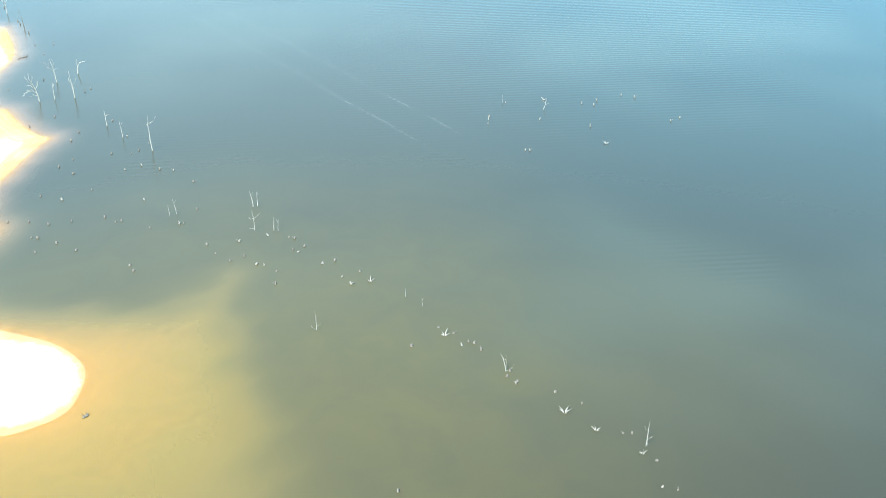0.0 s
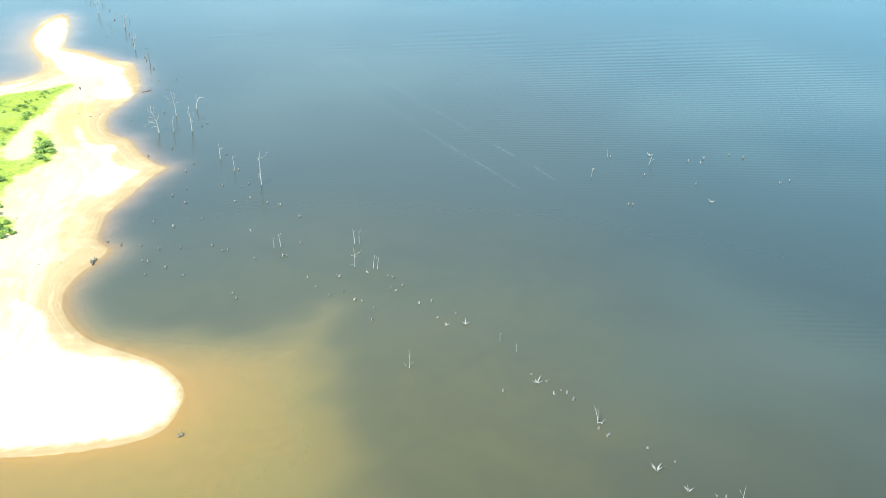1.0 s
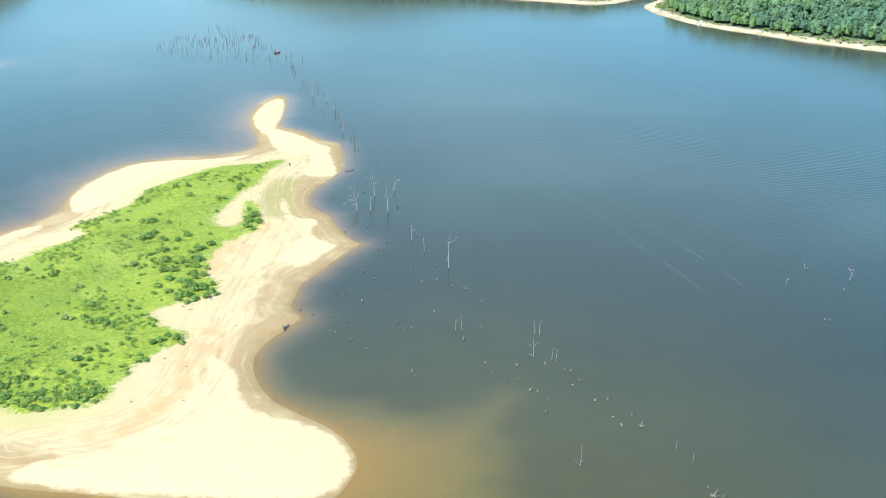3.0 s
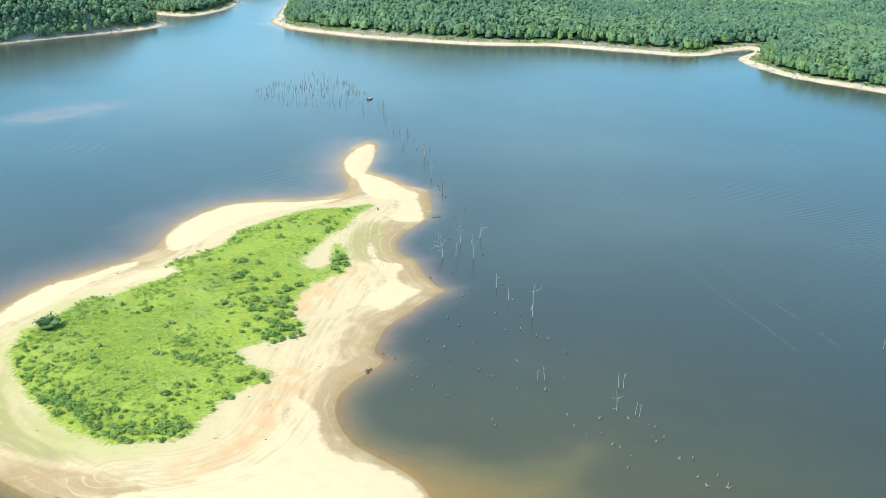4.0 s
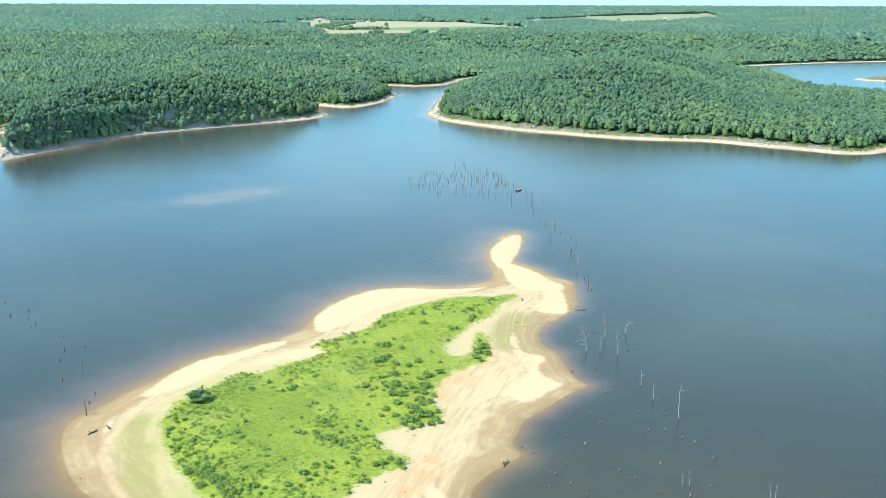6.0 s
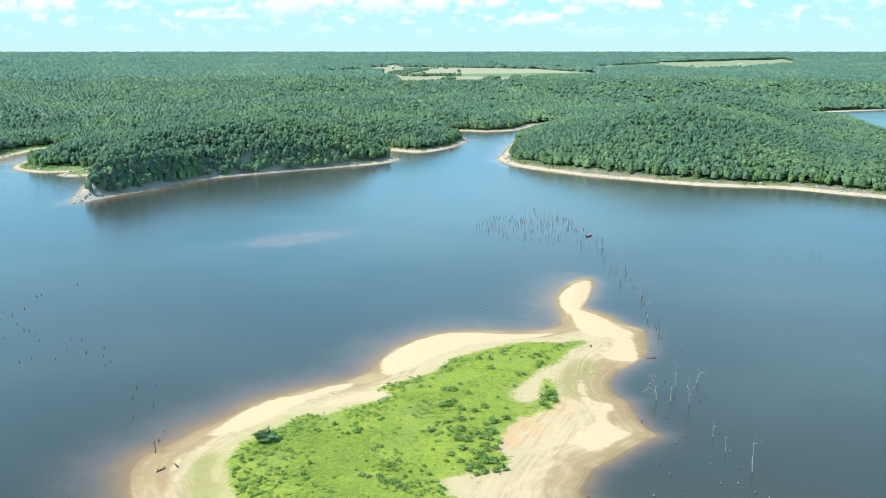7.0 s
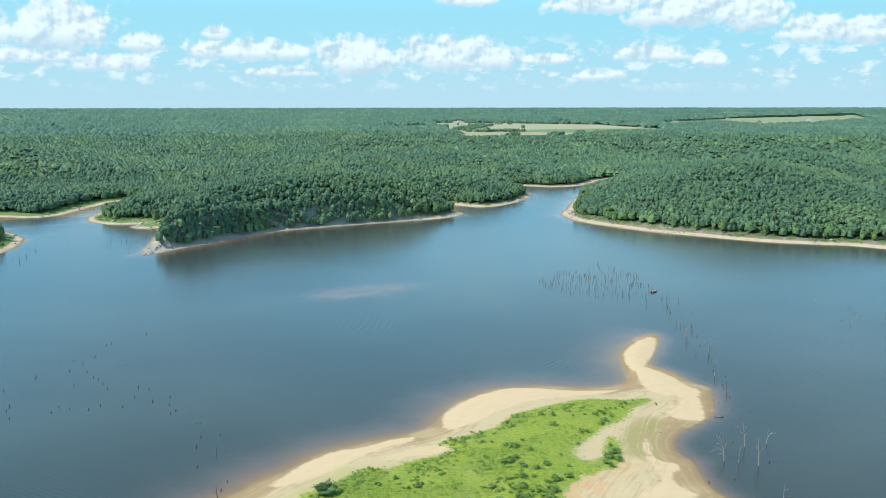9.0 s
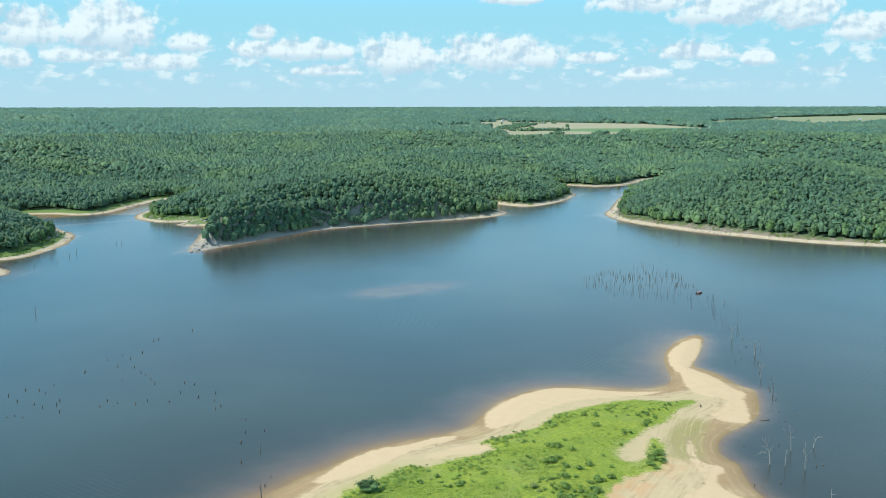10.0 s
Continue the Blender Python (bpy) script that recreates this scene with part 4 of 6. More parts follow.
def build_woods():
    near = [lumpy_crown(s, 3, 1, 1) for s in range(20)]
    middle = [lumpy_crown(s + 30, 2, 1, 1) for s in range(8)]
    coarse = [lumpy_crown(s + 50, 2, 1, 1) for s in range(8)]
    v, f = dome(1, -0.3)
    distant = [(roughened(v, 0.45, s + 60, 1.6) * (1, 1, 0.8) + (0, 0, 0.4), f) for s in range(6)]
    gen = np.random.default_rng(3)
    stands = [
        ("woods_on_near_shores", near, 3.0, 0, 930, 2.35, (7, 11.5), OAK, "dense summer oak woods on the near hills"),
        ("woods_on_middle_hills", middle, 4.0, 930, 1180, 3.2, (8, 12.5), OAK, "dense summer oak woods on the middle hills"),
        ("woods_behind_the_cove", distant, 5.4, 1180, 1900, 4.5, (8, 13), OAK, "dense summer oak woods behind the cove"),
        ("woods_on_far_hills", distant, 9.0, 1900, 3100, 7.0, (7, 13), HAZED_OAK, "unbroken oak woods on far hills"),
        ("woods_on_horizon", distant, 20.0, 3100, 4850, 13.0, (13, 14.5), HAZED_OAK, "woods that run out to the horizon"),
    ]
    for name, templates, step, r0, r1, radius, tall, mat, label in stands:
        x, y = jittered(-r1, r1, -900 if r0 == 0 else 0, r1, step, int(step * 10))
        r, az = np.hypot(x, y), np.degrees(np.arctan2(x, y))
        keep = (r >= r0) & (r < r1) & (az > -31) & (az < 55)
        if r0 == 0:
            rest = (r < 900) & ~keep & (gen.random(len(x)) < 0.10)
            keep |= rest
        x, y = x[keep], y[keep]
        if r0 == 0:
            # a thick belt of trees at the foot of the bluff
            fx, fy = jittered(-200, -40, 580, 770, 2.6, 41)
            low = land(fx, fy)
            foot = (low["bluff"] > 0.3) & (low["d"] > 4.8) & (low["d"] < 13) & (gen.random(len(fx)) < smooth(fy, 606, 628) * (0.35 + 0.4 * smooth(fx, -135, -110) + 0.65 * smooth(fbm(fx, fy, 22, 2, 31), 0.40, 0.52)))
            x, y = np.r_[x, fx[foot]], np.r_[y, fy[foot]]
        q = land(x, y)
        inner = q["edge"]
        ok = (q["d"] > inner) & ((q["woods"] > 0.5) | (q["bluff"] > 0.2)) & q["main"]
        if r0 >= 1900:
            ok &= gen.random(len(x)) < 0.96
        x, y, z, d = x[ok], y[ok], q["z"][ok], q["d"][ok]
        n = len(x)
        rad = radius * np.clip(gen.lognormal(0, 0.32, n), 0.5, 1.9)
        top = gen.uniform(*tall, n) * (0.68 + 0.32 * smooth(d, 10, 34))
        high = rad * (1.25 if r1 < 2000 else 1.5) if r1 < 4000 else (top + 6) / 1.3
        base = z + (np.maximum(top - 1.45 * high, 0.3) if r1 < 1400 else np.minimum(top - 1.25 * high, 0.3 + 0.2 * (d - inner[ok])) if r1 < 4000 else -6.0)
        rad = rad * (0.88 + 0.12 * smooth(d, 10, 34))
        me = planted(name, templates, np.stack([x, y, base], 1), rad, high, mat, r1 > 2000)
        tagged(new(name, me), label, "woods", kind="stuff")
    # hedges and lone trees between the fields
    x, y = [a for a, _ in LONE_TREES], [b for _, b in LONE_TREES]
    rad = [gen.uniform(6, 8) for _ in LONE_TREES]
    for (ax, ay), (bx, by), wide, apart in BELTS:
        for _ in range(int(math.hypot(bx - ax, by - ay) * wide * 2 / apart**2 * 1.5)):
            u, w = gen.random(), gen.uniform(-wide, wide)
            x.append(ax + (bx - ax) * u + w), y.append(ay + (by - ay) * u + gen.normal() * 4), rad.append(gen.uniform(2.6, 4.6))
    x, y, rad = np.array(x, float), np.array(y, float), np.array(rad)
    z = land(x, y)["z"]
    me = planted("hedgerows", coarse, np.stack([x, y, z], 1), rad, rad * 1.1, OAK)
    tagged(new("hedgerows", me), "dark hedges and lone trees between the fields", "trees", kind="stuff")


def leaf_cloud(seed, count, shape, size, lumps=5, lift=0.0):
    """Leaf sprays on a lumpy crown: many small tilted blades round several heads."""
    gen = np.random.default_rng(seed)
    centres = np.concatenate([[[0, 0, 0.5]], np.stack([gen.uniform(-0.6, 0.6, lumps), gen.uniform(-0.6, 0.6, lumps), gen.uniform(0.3, 0.8, lumps)], 1)])
    reach = np.concatenate([[0.62], gen.uniform(0.3, 0.48, lumps)])
    pick = gen.integers(0, lumps + 1, count)
    way = gen.normal(size=(count, 3))
    way[:, 2] = np.abs(way[:, 2]) * 1.1 - 0.25
    way /= np.linalg.norm(way, axis=1, keepdims=True)
    p = centres[pick] + way * reach[pick, None] * gen.uniform(0.55, 1.05, count)[:, None]
    p[:, 2] = np.maximum(p[:, 2], 0.06)
    normal = way + gen.normal(size=(count, 3)) * 0.55 + (0, 0, lift)
    normal /= np.linalg.norm(normal, axis=1, keepdims=True)
    a = np.cross(normal, gen.normal(size=(count, 3)))
    a /= np.linalg.norm(a, axis=1, keepdims=True)
    b = np.cross(normal, a)
    s = size * gen.uniform(0.6, 1.3, count)[:, None]
    p = p * shape
    v = np.stack([p - a * s, p - b * s * 0.55, p + a * s, p + b * s * 0.55], 1).reshape(-1, 3)
    return v, np.arange(count * 4).reshape(-1, 4)


def shore_tree(seed):
    """An oak at the edge of the woods: trunk, limbs and a crown of leaf sprays."""
    random.seed(seed)
    thing = new("oak_tree")
    tagged(thing, "leafy green oak at the edge of the lakeside woods", "tree", "oaks along the shore")
    tall, wide = random.uniform(11, 15), random.uniform(4.2, 5.6)
    bm = bmesh.new()
    lean = random.uniform(-0.6, 0.6)
    tube(bm, [(0, 0, -1), (lean * 0.3, 0, tall * 0.3), (lean, 0.2, tall * 0.62)], [0.34, 0.26, 0.16], 7)
    part("trunk", bm, BARK, thing)
    for i in range(4):
        a = i * 1.6 + random.uniform(0, 0.6)
        bm = bmesh.new()
        z = tall * random.uniform(0.26, 0.45)
        tube(bm, [(lean * 0.3, 0, z), (math.cos(a) * wide * 0.35, math.sin(a) * wide * 0.35, z + 1.6), (math.cos(a) * wide * 0.66, math.sin(a) * wide * 0.66, z + tall * 0.26)], [0.14, 0.1, 0.05], 5)
        part("limb", bm, BARK, thing)
    v, f = lumpy_crown(seed + 70, 8, 2)
    v = v * (wide * 0.86, wide * 0.86, tall * 0.55) + (lean, 0, tall * 0.12)
    v2, f2 = leaf_cloud(seed, 210, (wide, wide, tall * 0.75), 0.48, 9)
    v2 = v2 + (lean, 0, tall * 0.16)
    body = mesh_from("crown", v, f, SHORE_OAK)
    crown = part("crown", body, SHORE_OAK, thing)
    part("leaf_sprays", mesh_from("leaf_sprays", v2, f2, SHORE_OAK, False), SHORE_OAK, crown)
    return thing


def build_shore_trees():
    kinds = [shore_tree(s) for s in range(5)]
    gen = np.random.default_rng(12)
    x, y = jittered(-320, 470, 330, 1130, 7.0, 5)
    r, az = np.hypot(x, y), np.degrees(np.arctan2(x, y))
    m = (az > -30) & (az < 52) & (r < 1150)
    x, y = x[m], y[m]
    q = land(x, y)
    over = q["d"] - q["edge"]
    ok = (over > -1.2) & (over < 4.5) & q["main"] & (q["bluff"] < 0.3)
    x, y, z = x[ok], y[ok], q["z"][ok]
    order = gen.permutation(len(x))[:290]
    spots = []
    for n, i in enumerate(order):
        m = Matrix.Translation((x[i], y[i], z[i])) @ Matrix.Rotation(gen.uniform(0, 6.28), 4, "Z") @ Matrix.Scale(gen.uniform(0.42, 0.72), 4)
        spots.append((n % len(kinds), m))
    set_out(kinds, spots)


def build_shore_rubble():
    """Stones along the water's edge of the mainland, and pale ledges under the bluff."""
    gen = np.random.default_rng(44)
    rocks = []
    for i in range(5):
        bm = bmesh.new()
        bmesh.ops.create_icosphere(bm, subdivisions=1, radius=1.0)
        v = np.array([w.co[:] for w in bm.verts])
        f = np.array([[w.index for w in p.verts] for p in bm.faces])
        bm.free()
        rocks.append((v * gen.uniform(0.7, 1.25, v.shape), f))
    x, y = jittered(-330, 430, 340, 1130, 2.3, 77)
    r, az = np.hypot(x, y), np.degrees(np.arctan2(x, y))
    m = (az > -30) & (az < 53)
    x, y = x[m], y[m]
    q = land(x, y)
    rocky = smooth(fbm(x, y, 35, 3, 21), 0.42, 0.62) + 0.9 * (q["bluff"] > 0.2)
    ok = q["main"] & (q["d"] > 0.3) & (q["d"] < q["edge"] - 0.5) & (gen.random(len(x)) < 0.6 * rocky)
    x, y, z = x[ok], y[ok], q["z"][ok]
    size = gen.lognormal(-0.6, 0.55, len(x)).clip(0.2, 1.9)
    me = planted("shore_stones", rocks, np.stack([x, y, z], 1), size, size * 0.55, LIMESTONE)
    tagged(new("shore_stones", me), "pale limestone rubble along the lake shore", "stones", kind="stuff")
    # low scrub between the beach and the woods
    x, y = jittered(-330, 430, 340, 1130, 2.6, 78)
    r, az = np.hypot(x, y), np.degrees(np.arctan2(x, y))
    m = (az > -30) & (az < 53)
    x, y = x[m], y[m]
    q = land(x, y)
    over = q["d"] - q["edge"]
    ok = q["main"] & (over < 2) & (over > -9) & (q["d"] > 5) & (gen.random(len(x)) < 0.85 * smooth(fbm(x, y, 25, 3, 22), 0.40, 0.58)) & (q["bluff"] < 0.3)
    x, y, z = x[ok], y[ok], q["z"][ok]
    templates = [leaf_cloud(s + 500, 16, (1, 1, 0.8), 0.4, 3, 0.8) for s in range(5)]
    size = gen.uniform(0.6, 1.7, len(x))
    me = planted("shore_scrub", templates, np.stack([x, y, z], 1), size, size * gen.uniform(0.6, 1.1, len(x)), SHRUB)
    tagged(new("shore_scrub", me), "low green scrub between beach and woods", "scrub", kind="stuff")
    # outcrops in the face of the bluff
    for n, (x, y, wide, high, turn) in enumerate(((-130, 704, 28, 4.5, 0.72), (-104, 728, 14, 3, 0.6), (-152, 668, 12, 5, 1.0))):
        thing = tagged(new("limestone_outcrop"), "layered pale limestone ledge in the wooded bluff", "rock", "outcrops of the bluff")
        at = 0.0
        r = random.Random(n)
        while at < high:
            t = r.uniform(0.7, 1.5)
            bm = bmesh.new()
            bmesh.ops.create_cube(bm, size=1.0)
            bmesh.ops.subdivide_edges(bm, edges=bm.edges[:], cuts=3, use_grid_fill=True)
            w, dep = wide * r.uniform(0.6, 1.0), 5.0 - 3.0 * at / high
            for v in bm.verts:
                v.co = Vector((v.co.x * w, v.co.y * dep, v.co.z * t))
                v.co += 1.0 * noise.noise_vector(v.co * 0.45 + Vector((n * 7, at, 0)))
            bmesh.ops.translate(bm, verts=bm.verts[:], vec=(r.uniform(-1.5, 1.5), 0.5 * at, at + t / 2))
            part("rock_layer", bm, BLUFF_ROCK, thing)
            at += t * 0.9
        q = land(np.array([x], float), np.array([y], float))
        thing.matrix_basis = Matrix.Translation((x, y, q["z"][0] - 1.2)) @ Matrix.Rotation(turn, 4, "Z")


# ---- island plants ----
def bush(seed, mat, label, group):
    random.seed(seed)
    thing = tagged(new("bush"), label, "bush", group)
    for i in range(4):
        a = i * 1.57 + random.uniform(-0.4, 0.4)
        bm = bmesh.new()
        tube(bm, [(0.05 * math.cos(a), 0.05 * math.sin(a), -0.15), (0.2 * math.cos(a), 0.2 * math.sin(a), 0.4), (0.5 * math.cos(a), 0.5 * math.sin(a), 0.75)], [0.05, 0.04, 0.015], 5)
        part("stem", bm, BARK, thing)
    v, f = leaf_cloud(seed, 270, (1.15, 1.15, 0.95), 0.17, 8, 1.1)
    leaves = part("foliage", mesh_from("foliage", v, f, mat, False), mat, thing)
    v, f = lumpy_crown(seed + 11, 5, 2, 2)
    part("inner_leaves", mesh_from("inner_leaves", v * (0.72, 0.72, 0.5), f, mat), mat, leaves)
    return thing


# plan place and half width
BUSHES_NORTH = [
    (12.0, 236.0, 0.96), (17.3, 244.6, 1.16), (19.2, 244.1, 1.33), (21.9, 248.9, 0.85), (23.5, 241.8, 1.08), (24.1, 270.4, 0.91), (17.5, 233.4, 1.6), (15.8, 232.6, 1.27),
    (19.3, 235.9, 1.13), (20.7, 230.2, 1.11), (23.8, 229.1, 1.03), (26.5, 231.7, 1.12), (31.7, 231.2, 0.8), (30.8, 225.0, 1.1), (19.9, 223.3, 1.08), (22.3, 223.9, 0.62),
    (16.3, 221.5, 0.76), (25.6, 221.2, 0.92), (27.6, 222.2, 1.08), (28.9, 223.1, 0.78), (26.1, 218.1, 0.91), (30.5, 239.6, 0.66), (13.6, 247.7, 0.84), (11.4, 248.2, 1.01),
    (6.4, 251.7, 1.01), (3.9, 250.5, 0.92), (18.9, 265.8, 1.08), (20.1, 261.9, 1.06), (31.5, 270.8, 1.47), (31.4, 261.3, 1.43), (29.1, 271.3, 1.1),
]
BUSHES_LONE_THICKET = [
    (39.7, 243.7, 0.76), (44.6, 264.9, 1.28), (46.7, 267.1, 1.38), (49.2, 271.5, 1.12), (40.2, 258.1, 1.07), (38.4, 256.6, 0.88), (36.8, 248.6, 0.77), (44.9, 242.0, 1.69),
    (43.0, 238.4, 1.5), (44.8, 237.5, 1.33), (41.6, 234.3, 1.23), (42.7, 232.3, 0.98), (44.8, 247.2, 1.03), (45.4, 236.0, 0.75), (27.5, 223.4, 1.09), (26.8, 216.4, 1.36),
    (25.4, 212.8, 1.34), (27.8, 210.8, 0.89), (29.6, 208.9, 1.03), (26.6, 207.3, 1.02), (24.1, 206.2, 1.01),
]
BUSHES_EAST = [
    (22.2, 203.3, 1.21), (23.1, 199.6, 1.26), (25.0, 199.4, 1.2), (26.5, 197.5, 1.05), (27.4, 196.3, 0.77), (20.9, 197.3, 1.25), (22.5, 195.0, 1.1), (24.9, 195.4, 0.97),
    (20.7, 194.0, 0.82), (18.9, 196.2, 0.9), (19.3, 217.1, 1.28), (20.2, 211.2, 1.25), (17.8, 211.8, 1.03), (18.6, 206.5, 1.22), (21.0, 204.6, 1.0), (15.9, 203.2, 0.92),
    (14.6, 200.1, 0.7), (22.8, 215.2, 0.9), (22.5, 201.6, 1.2), (16.3, 217.9, 0.6), (2.1, 197.6, 0.95), (0.1, 191.7, 0.99),
]
BUSHES_MIDDLE = [
    (1.0, 189.8, 1.05), (2.7, 188.9, 0.92), (4.0, 187.5, 0.85), (5.2, 186.4, 0.78), (7.1, 188.1, 0.52), (-2.5, 174.1, 1.15), (-5.5, 169.9, 0.83), (2.1, 176.5, 0.62),
    (0.0, 177.5, 0.62), (6.0, 178.0, 0.62), (7.4, 179.7, 0.63), (11.6, 177.2, 0.94), (13.1, 177.6, 0.88), (16.4, 177.8, 1.01), (17.1, 175.8, 0.81), (14.8, 179.7, 0.83),
    (12.7, 185.0, 0.59), (9.7, 171.0, 0.85), (17.3, 172.8, 0.49), (6.1, 167.1, 0.47), (-21.7, 179.9, 0.91),
]
BUSHES_RIM = [
    (-20.5, 176.8, 1.02), (-19.3, 174.2, 1.01), (-18.2, 172.2, 1.0), (-17.1, 169.7, 0.99), (-15.8, 167.2, 0.98), (-14.4, 165.2, 0.97), (-13.1, 163.2, 0.9), (-11.7, 161.4, 0.84),
    (-10.2, 160.2, 0.84), (-8.8, 159.2, 0.78), (-20.3, 179.1, 0.73), (-18.6, 175.4, 0.84), (-16.8, 172.7, 0.77), (-15.1, 169.2, 0.81), (-12.4, 165.5, 0.69), (-10.4, 162.9, 0.68),
    (-3.6, 158.2, 0.84), (-1.8, 159.7, 0.79), (-0.2, 158.8, 0.67), (-7.4, 161.6, 0.62), (-5.3, 159.0, 0.56), (-4.8, 161.5, 0.51), (-25.0, 192.7, 0.77),
]
BUSHES_WEST = [
    (-21.7, 183.9, 0.62), (-18.7, 181.6, 0.74), (-17.0, 176.0, 0.6), (-14.9, 200.0, 0.74), (-15.8, 194.2, 0.66), (-6.2, 180.5, 0.56), (-10.6, 222.6, 0.89), (-5.4, 216.8, 1.02),
    (-7.1, 216.1, 0.66), (-14.3, 218.9, 0.73), (-4.2, 218.5, 0.66), (-30.1, 204.9, 0.68), (-30.2, 200.6, 0.6), (-27.7, 197.1, 0.59), (2.9, 176.3, 0.62), (-25.8, 200.9, 0.53),
]
BUSHES_GREY = [
    (12.3, 216.7, 1.12), (39.1, 258.4, 1.16), (0.0, 208.1, 0.85), (-1.2, 206.5, 0.7), (-3.5, 193.2, 0.86), (-2.4, 192.3, 0.66), (-5.0, 195.8, 0.54), (13.3, 214.3, 0.66),
]


def build_lone_tree(x, y):
    """The one small tree on the island: short trunk, limbs and a low spreading crown."""
    random.seed(77)
    thing = tagged(new("small_tree"), "low spreading green tree at the edge of the island turf", "tree")
    bm = bmesh.new()
    tube(bm, [(0, 0, -0.3), (0.1, 0, 1.0), (-0.1, 0.1, 2.2)], [0.2, 0.16, 0.1], 7)
    part("trunk", bm, BARK, thing)
    for i in range(5):
        a = i * 1.26
        bm = bmesh.new()
        tube(bm, [(0.05, 0, 0.8), (0.9 * math.cos(a), 0.9 * math.sin(a), 1.6), (2.0 * math.cos(a), 2.0 * math.sin(a), 2.2)], [0.09, 0.07, 0.03], 5)
        part("limb", bm, BARK, thing)
    v, f = lumpy_crown(140, 9, 2)
    crown = part("crown", mesh_from("crown", v * (2.6, 2.1, 1.45) + (0, 0, 0.5), f, SHORE_OAK), SHORE_OAK, thing)
    v, f = leaf_cloud(141, 700, (3.2, 2.6, 2.6), 0.24, 9, 0.8)
    part("leaf_sprays", mesh_from("leaf_sprays", v + (0, 0, 0.5), f, SHORE_OAK, False), SHORE_OAK, crown)
    thing.matrix_basis = Matrix.Translation((x, y, land(np.array([x]), np.array([y]))["z"][0]))


def build_island_plants():
    green = [bush(s, SHRUB, "rounded dark green shrub on the island turf", "shrubs on the island") for s in range(5)]
    grey = [bush(s + 20, GREY_SHRUB, "pale grey-green shrub on the island turf", "grey shrubs on the island") for s in range(2)]
    gen = np.random.default_rng(8)
    spots = [(x, y, 1.02 * size, 0) for x, y, size in BUSHES_NORTH + BUSHES_LONE_THICKET + BUSHES_EAST + BUSHES_MIDDLE + BUSHES_RIM + BUSHES_WEST]
    spots += [(x, y, size, 1) for x, y, size in BUSHES_GREY]
    # thickets: the south rim, the strip towards the spit, and the belt along the north edge
    for (ax, ay), (bx, by), wide, n, lo, hi in (
        ((-25, 181), (-9, 164), 2.8, 46, 0.4, 1.0), ((-12, 163), (2, 162), 1.8, 26, 0.35, 0.9), ((-30, 205), (-26, 186), 3.0, 24, 0.3, 0.7),
        ((19, 200), (28, 201), 1.8, 16, 0.4, 0.9), ((14, 216), (26, 208), 3.5, 18, 0.3, 0.7), ((40, 268), (57, 285), 2.2, 26, 0.4, 0.9),
        ((0, 200), (12, 190), 3.5, 16, 0.3, 0.6), ((-18, 229), (4, 254), 2.2, 26, 0.3, 0.6), ((20, 270), (44, 284), 2.2, 22, 0.3, 0.6), ((2, 252), (18, 262), 2.0, 16, 0.3, 0.6),
    ):
        for _ in range(n):
            s = gen.random()
            spots.append((ax + (bx - ax) * s + gen.normal() * wide * 0.6, ay + (by - ay) * s + gen.normal() * wide * 0.6, gen.uniform(lo, hi), 0))
    for _ in range(40):
        spots.append((gen.uniform(-28, 30), gen.uniform(170, 268), gen.uniform(0.25, 0.55), int(gen.random() < 0.2)))
    used, poses = {0: 0, 1: 0}, {0: [], 1: []}
    xs, ys = np.array([s[0] for s in spots]), np.array([s[1] for s in spots])
    q = land(xs, ys)
    nearest = set(np.argsort(np.hypot(xs, ys) - 25 * np.array([s[2] for s in spots]))[:285].tolist())
    small = []
    for i, ((x, y, size, k), z, inner) in enumerate(zip(spots, q["z"], q["green"])):
        if inner < -1.5:
            continue
        if i not in nearest:
            small.append((x, y, z, size))
            continue
        m = Matrix.Translation((x, y, z - 0.03)) @ Matrix.Rotation(gen.uniform(0, 6.28), 4, "Z") @ Matrix.Diagonal((size, size * gen.uniform(0.85, 1.15), size * gen.uniform(0.75, 1.1), 1))
        poses[k].append((used[k] % (5, 2)[k], m))
        used[k] += 1
    set_out(green, poses[0])
    build_lone_tree(-26.0, 213.6)
    set_out(grey, poses[1])
    small = np.array(small)
    clumps = [leaf_cloud(s + 700, 130, (1.0, 1.0, 0.9), 0.17, 5, 1.4) for s in range(4)]
    me = planted("low_shrubs", clumps, small[:, :3], small[:, 3], small[:, 3] * 0.9, SHRUB, False)
    tagged(new("low_shrubs", me), "low green shrubs scattered over the island turf", "shrubs", kind="stuff")
    # brush of middle height: the west edge, the south rim, the north belt and round the thickets
    x, y = jittered(-40, 66, 155, 296, 1.5, 23)
    q = land(x, y)
    belt = smooth(q["green"], 24, 7) * smooth(x, 16, -4) * (0.45 + 0.55 * smooth(q["green"], 14, 5)) + 0.55 * smooth(from_lines(x, y, [[(14, 232), (26, 206)], [(0, 198), (12, 190)], [(2, 252), (44, 284)], [(-18, 229), (4, 250)]]), 7, 2)
    ok = (q["green"] > 0.6) & (gen.random(len(x)) < belt * smooth(fbm(x, y, 7, 3, 32), 0.34, 0.56))
    x, y, z = x[ok], y[ok], q["z"][ok]
    templates = [leaf_cloud(s + 900, 34, (1.1, 1.1, 0.8), 0.26, 5, 1.6) for s in range(5)]
    size = gen.uniform(0.4, 1.0, len(x))
    me = planted("brush", templates, np.stack([x, y, z], 1), size, size * gen.uniform(0.6, 1.0, len(x)), BRUSH)
    tagged(new("brush", me), "waist-high green brush along the edges of the turf", "brush", kind="stuff")
    # low weeds and grass over the whole green
    x, y = jittered(-40, 68, 155, 296, 0.62, 21)
    q = land(x, y)
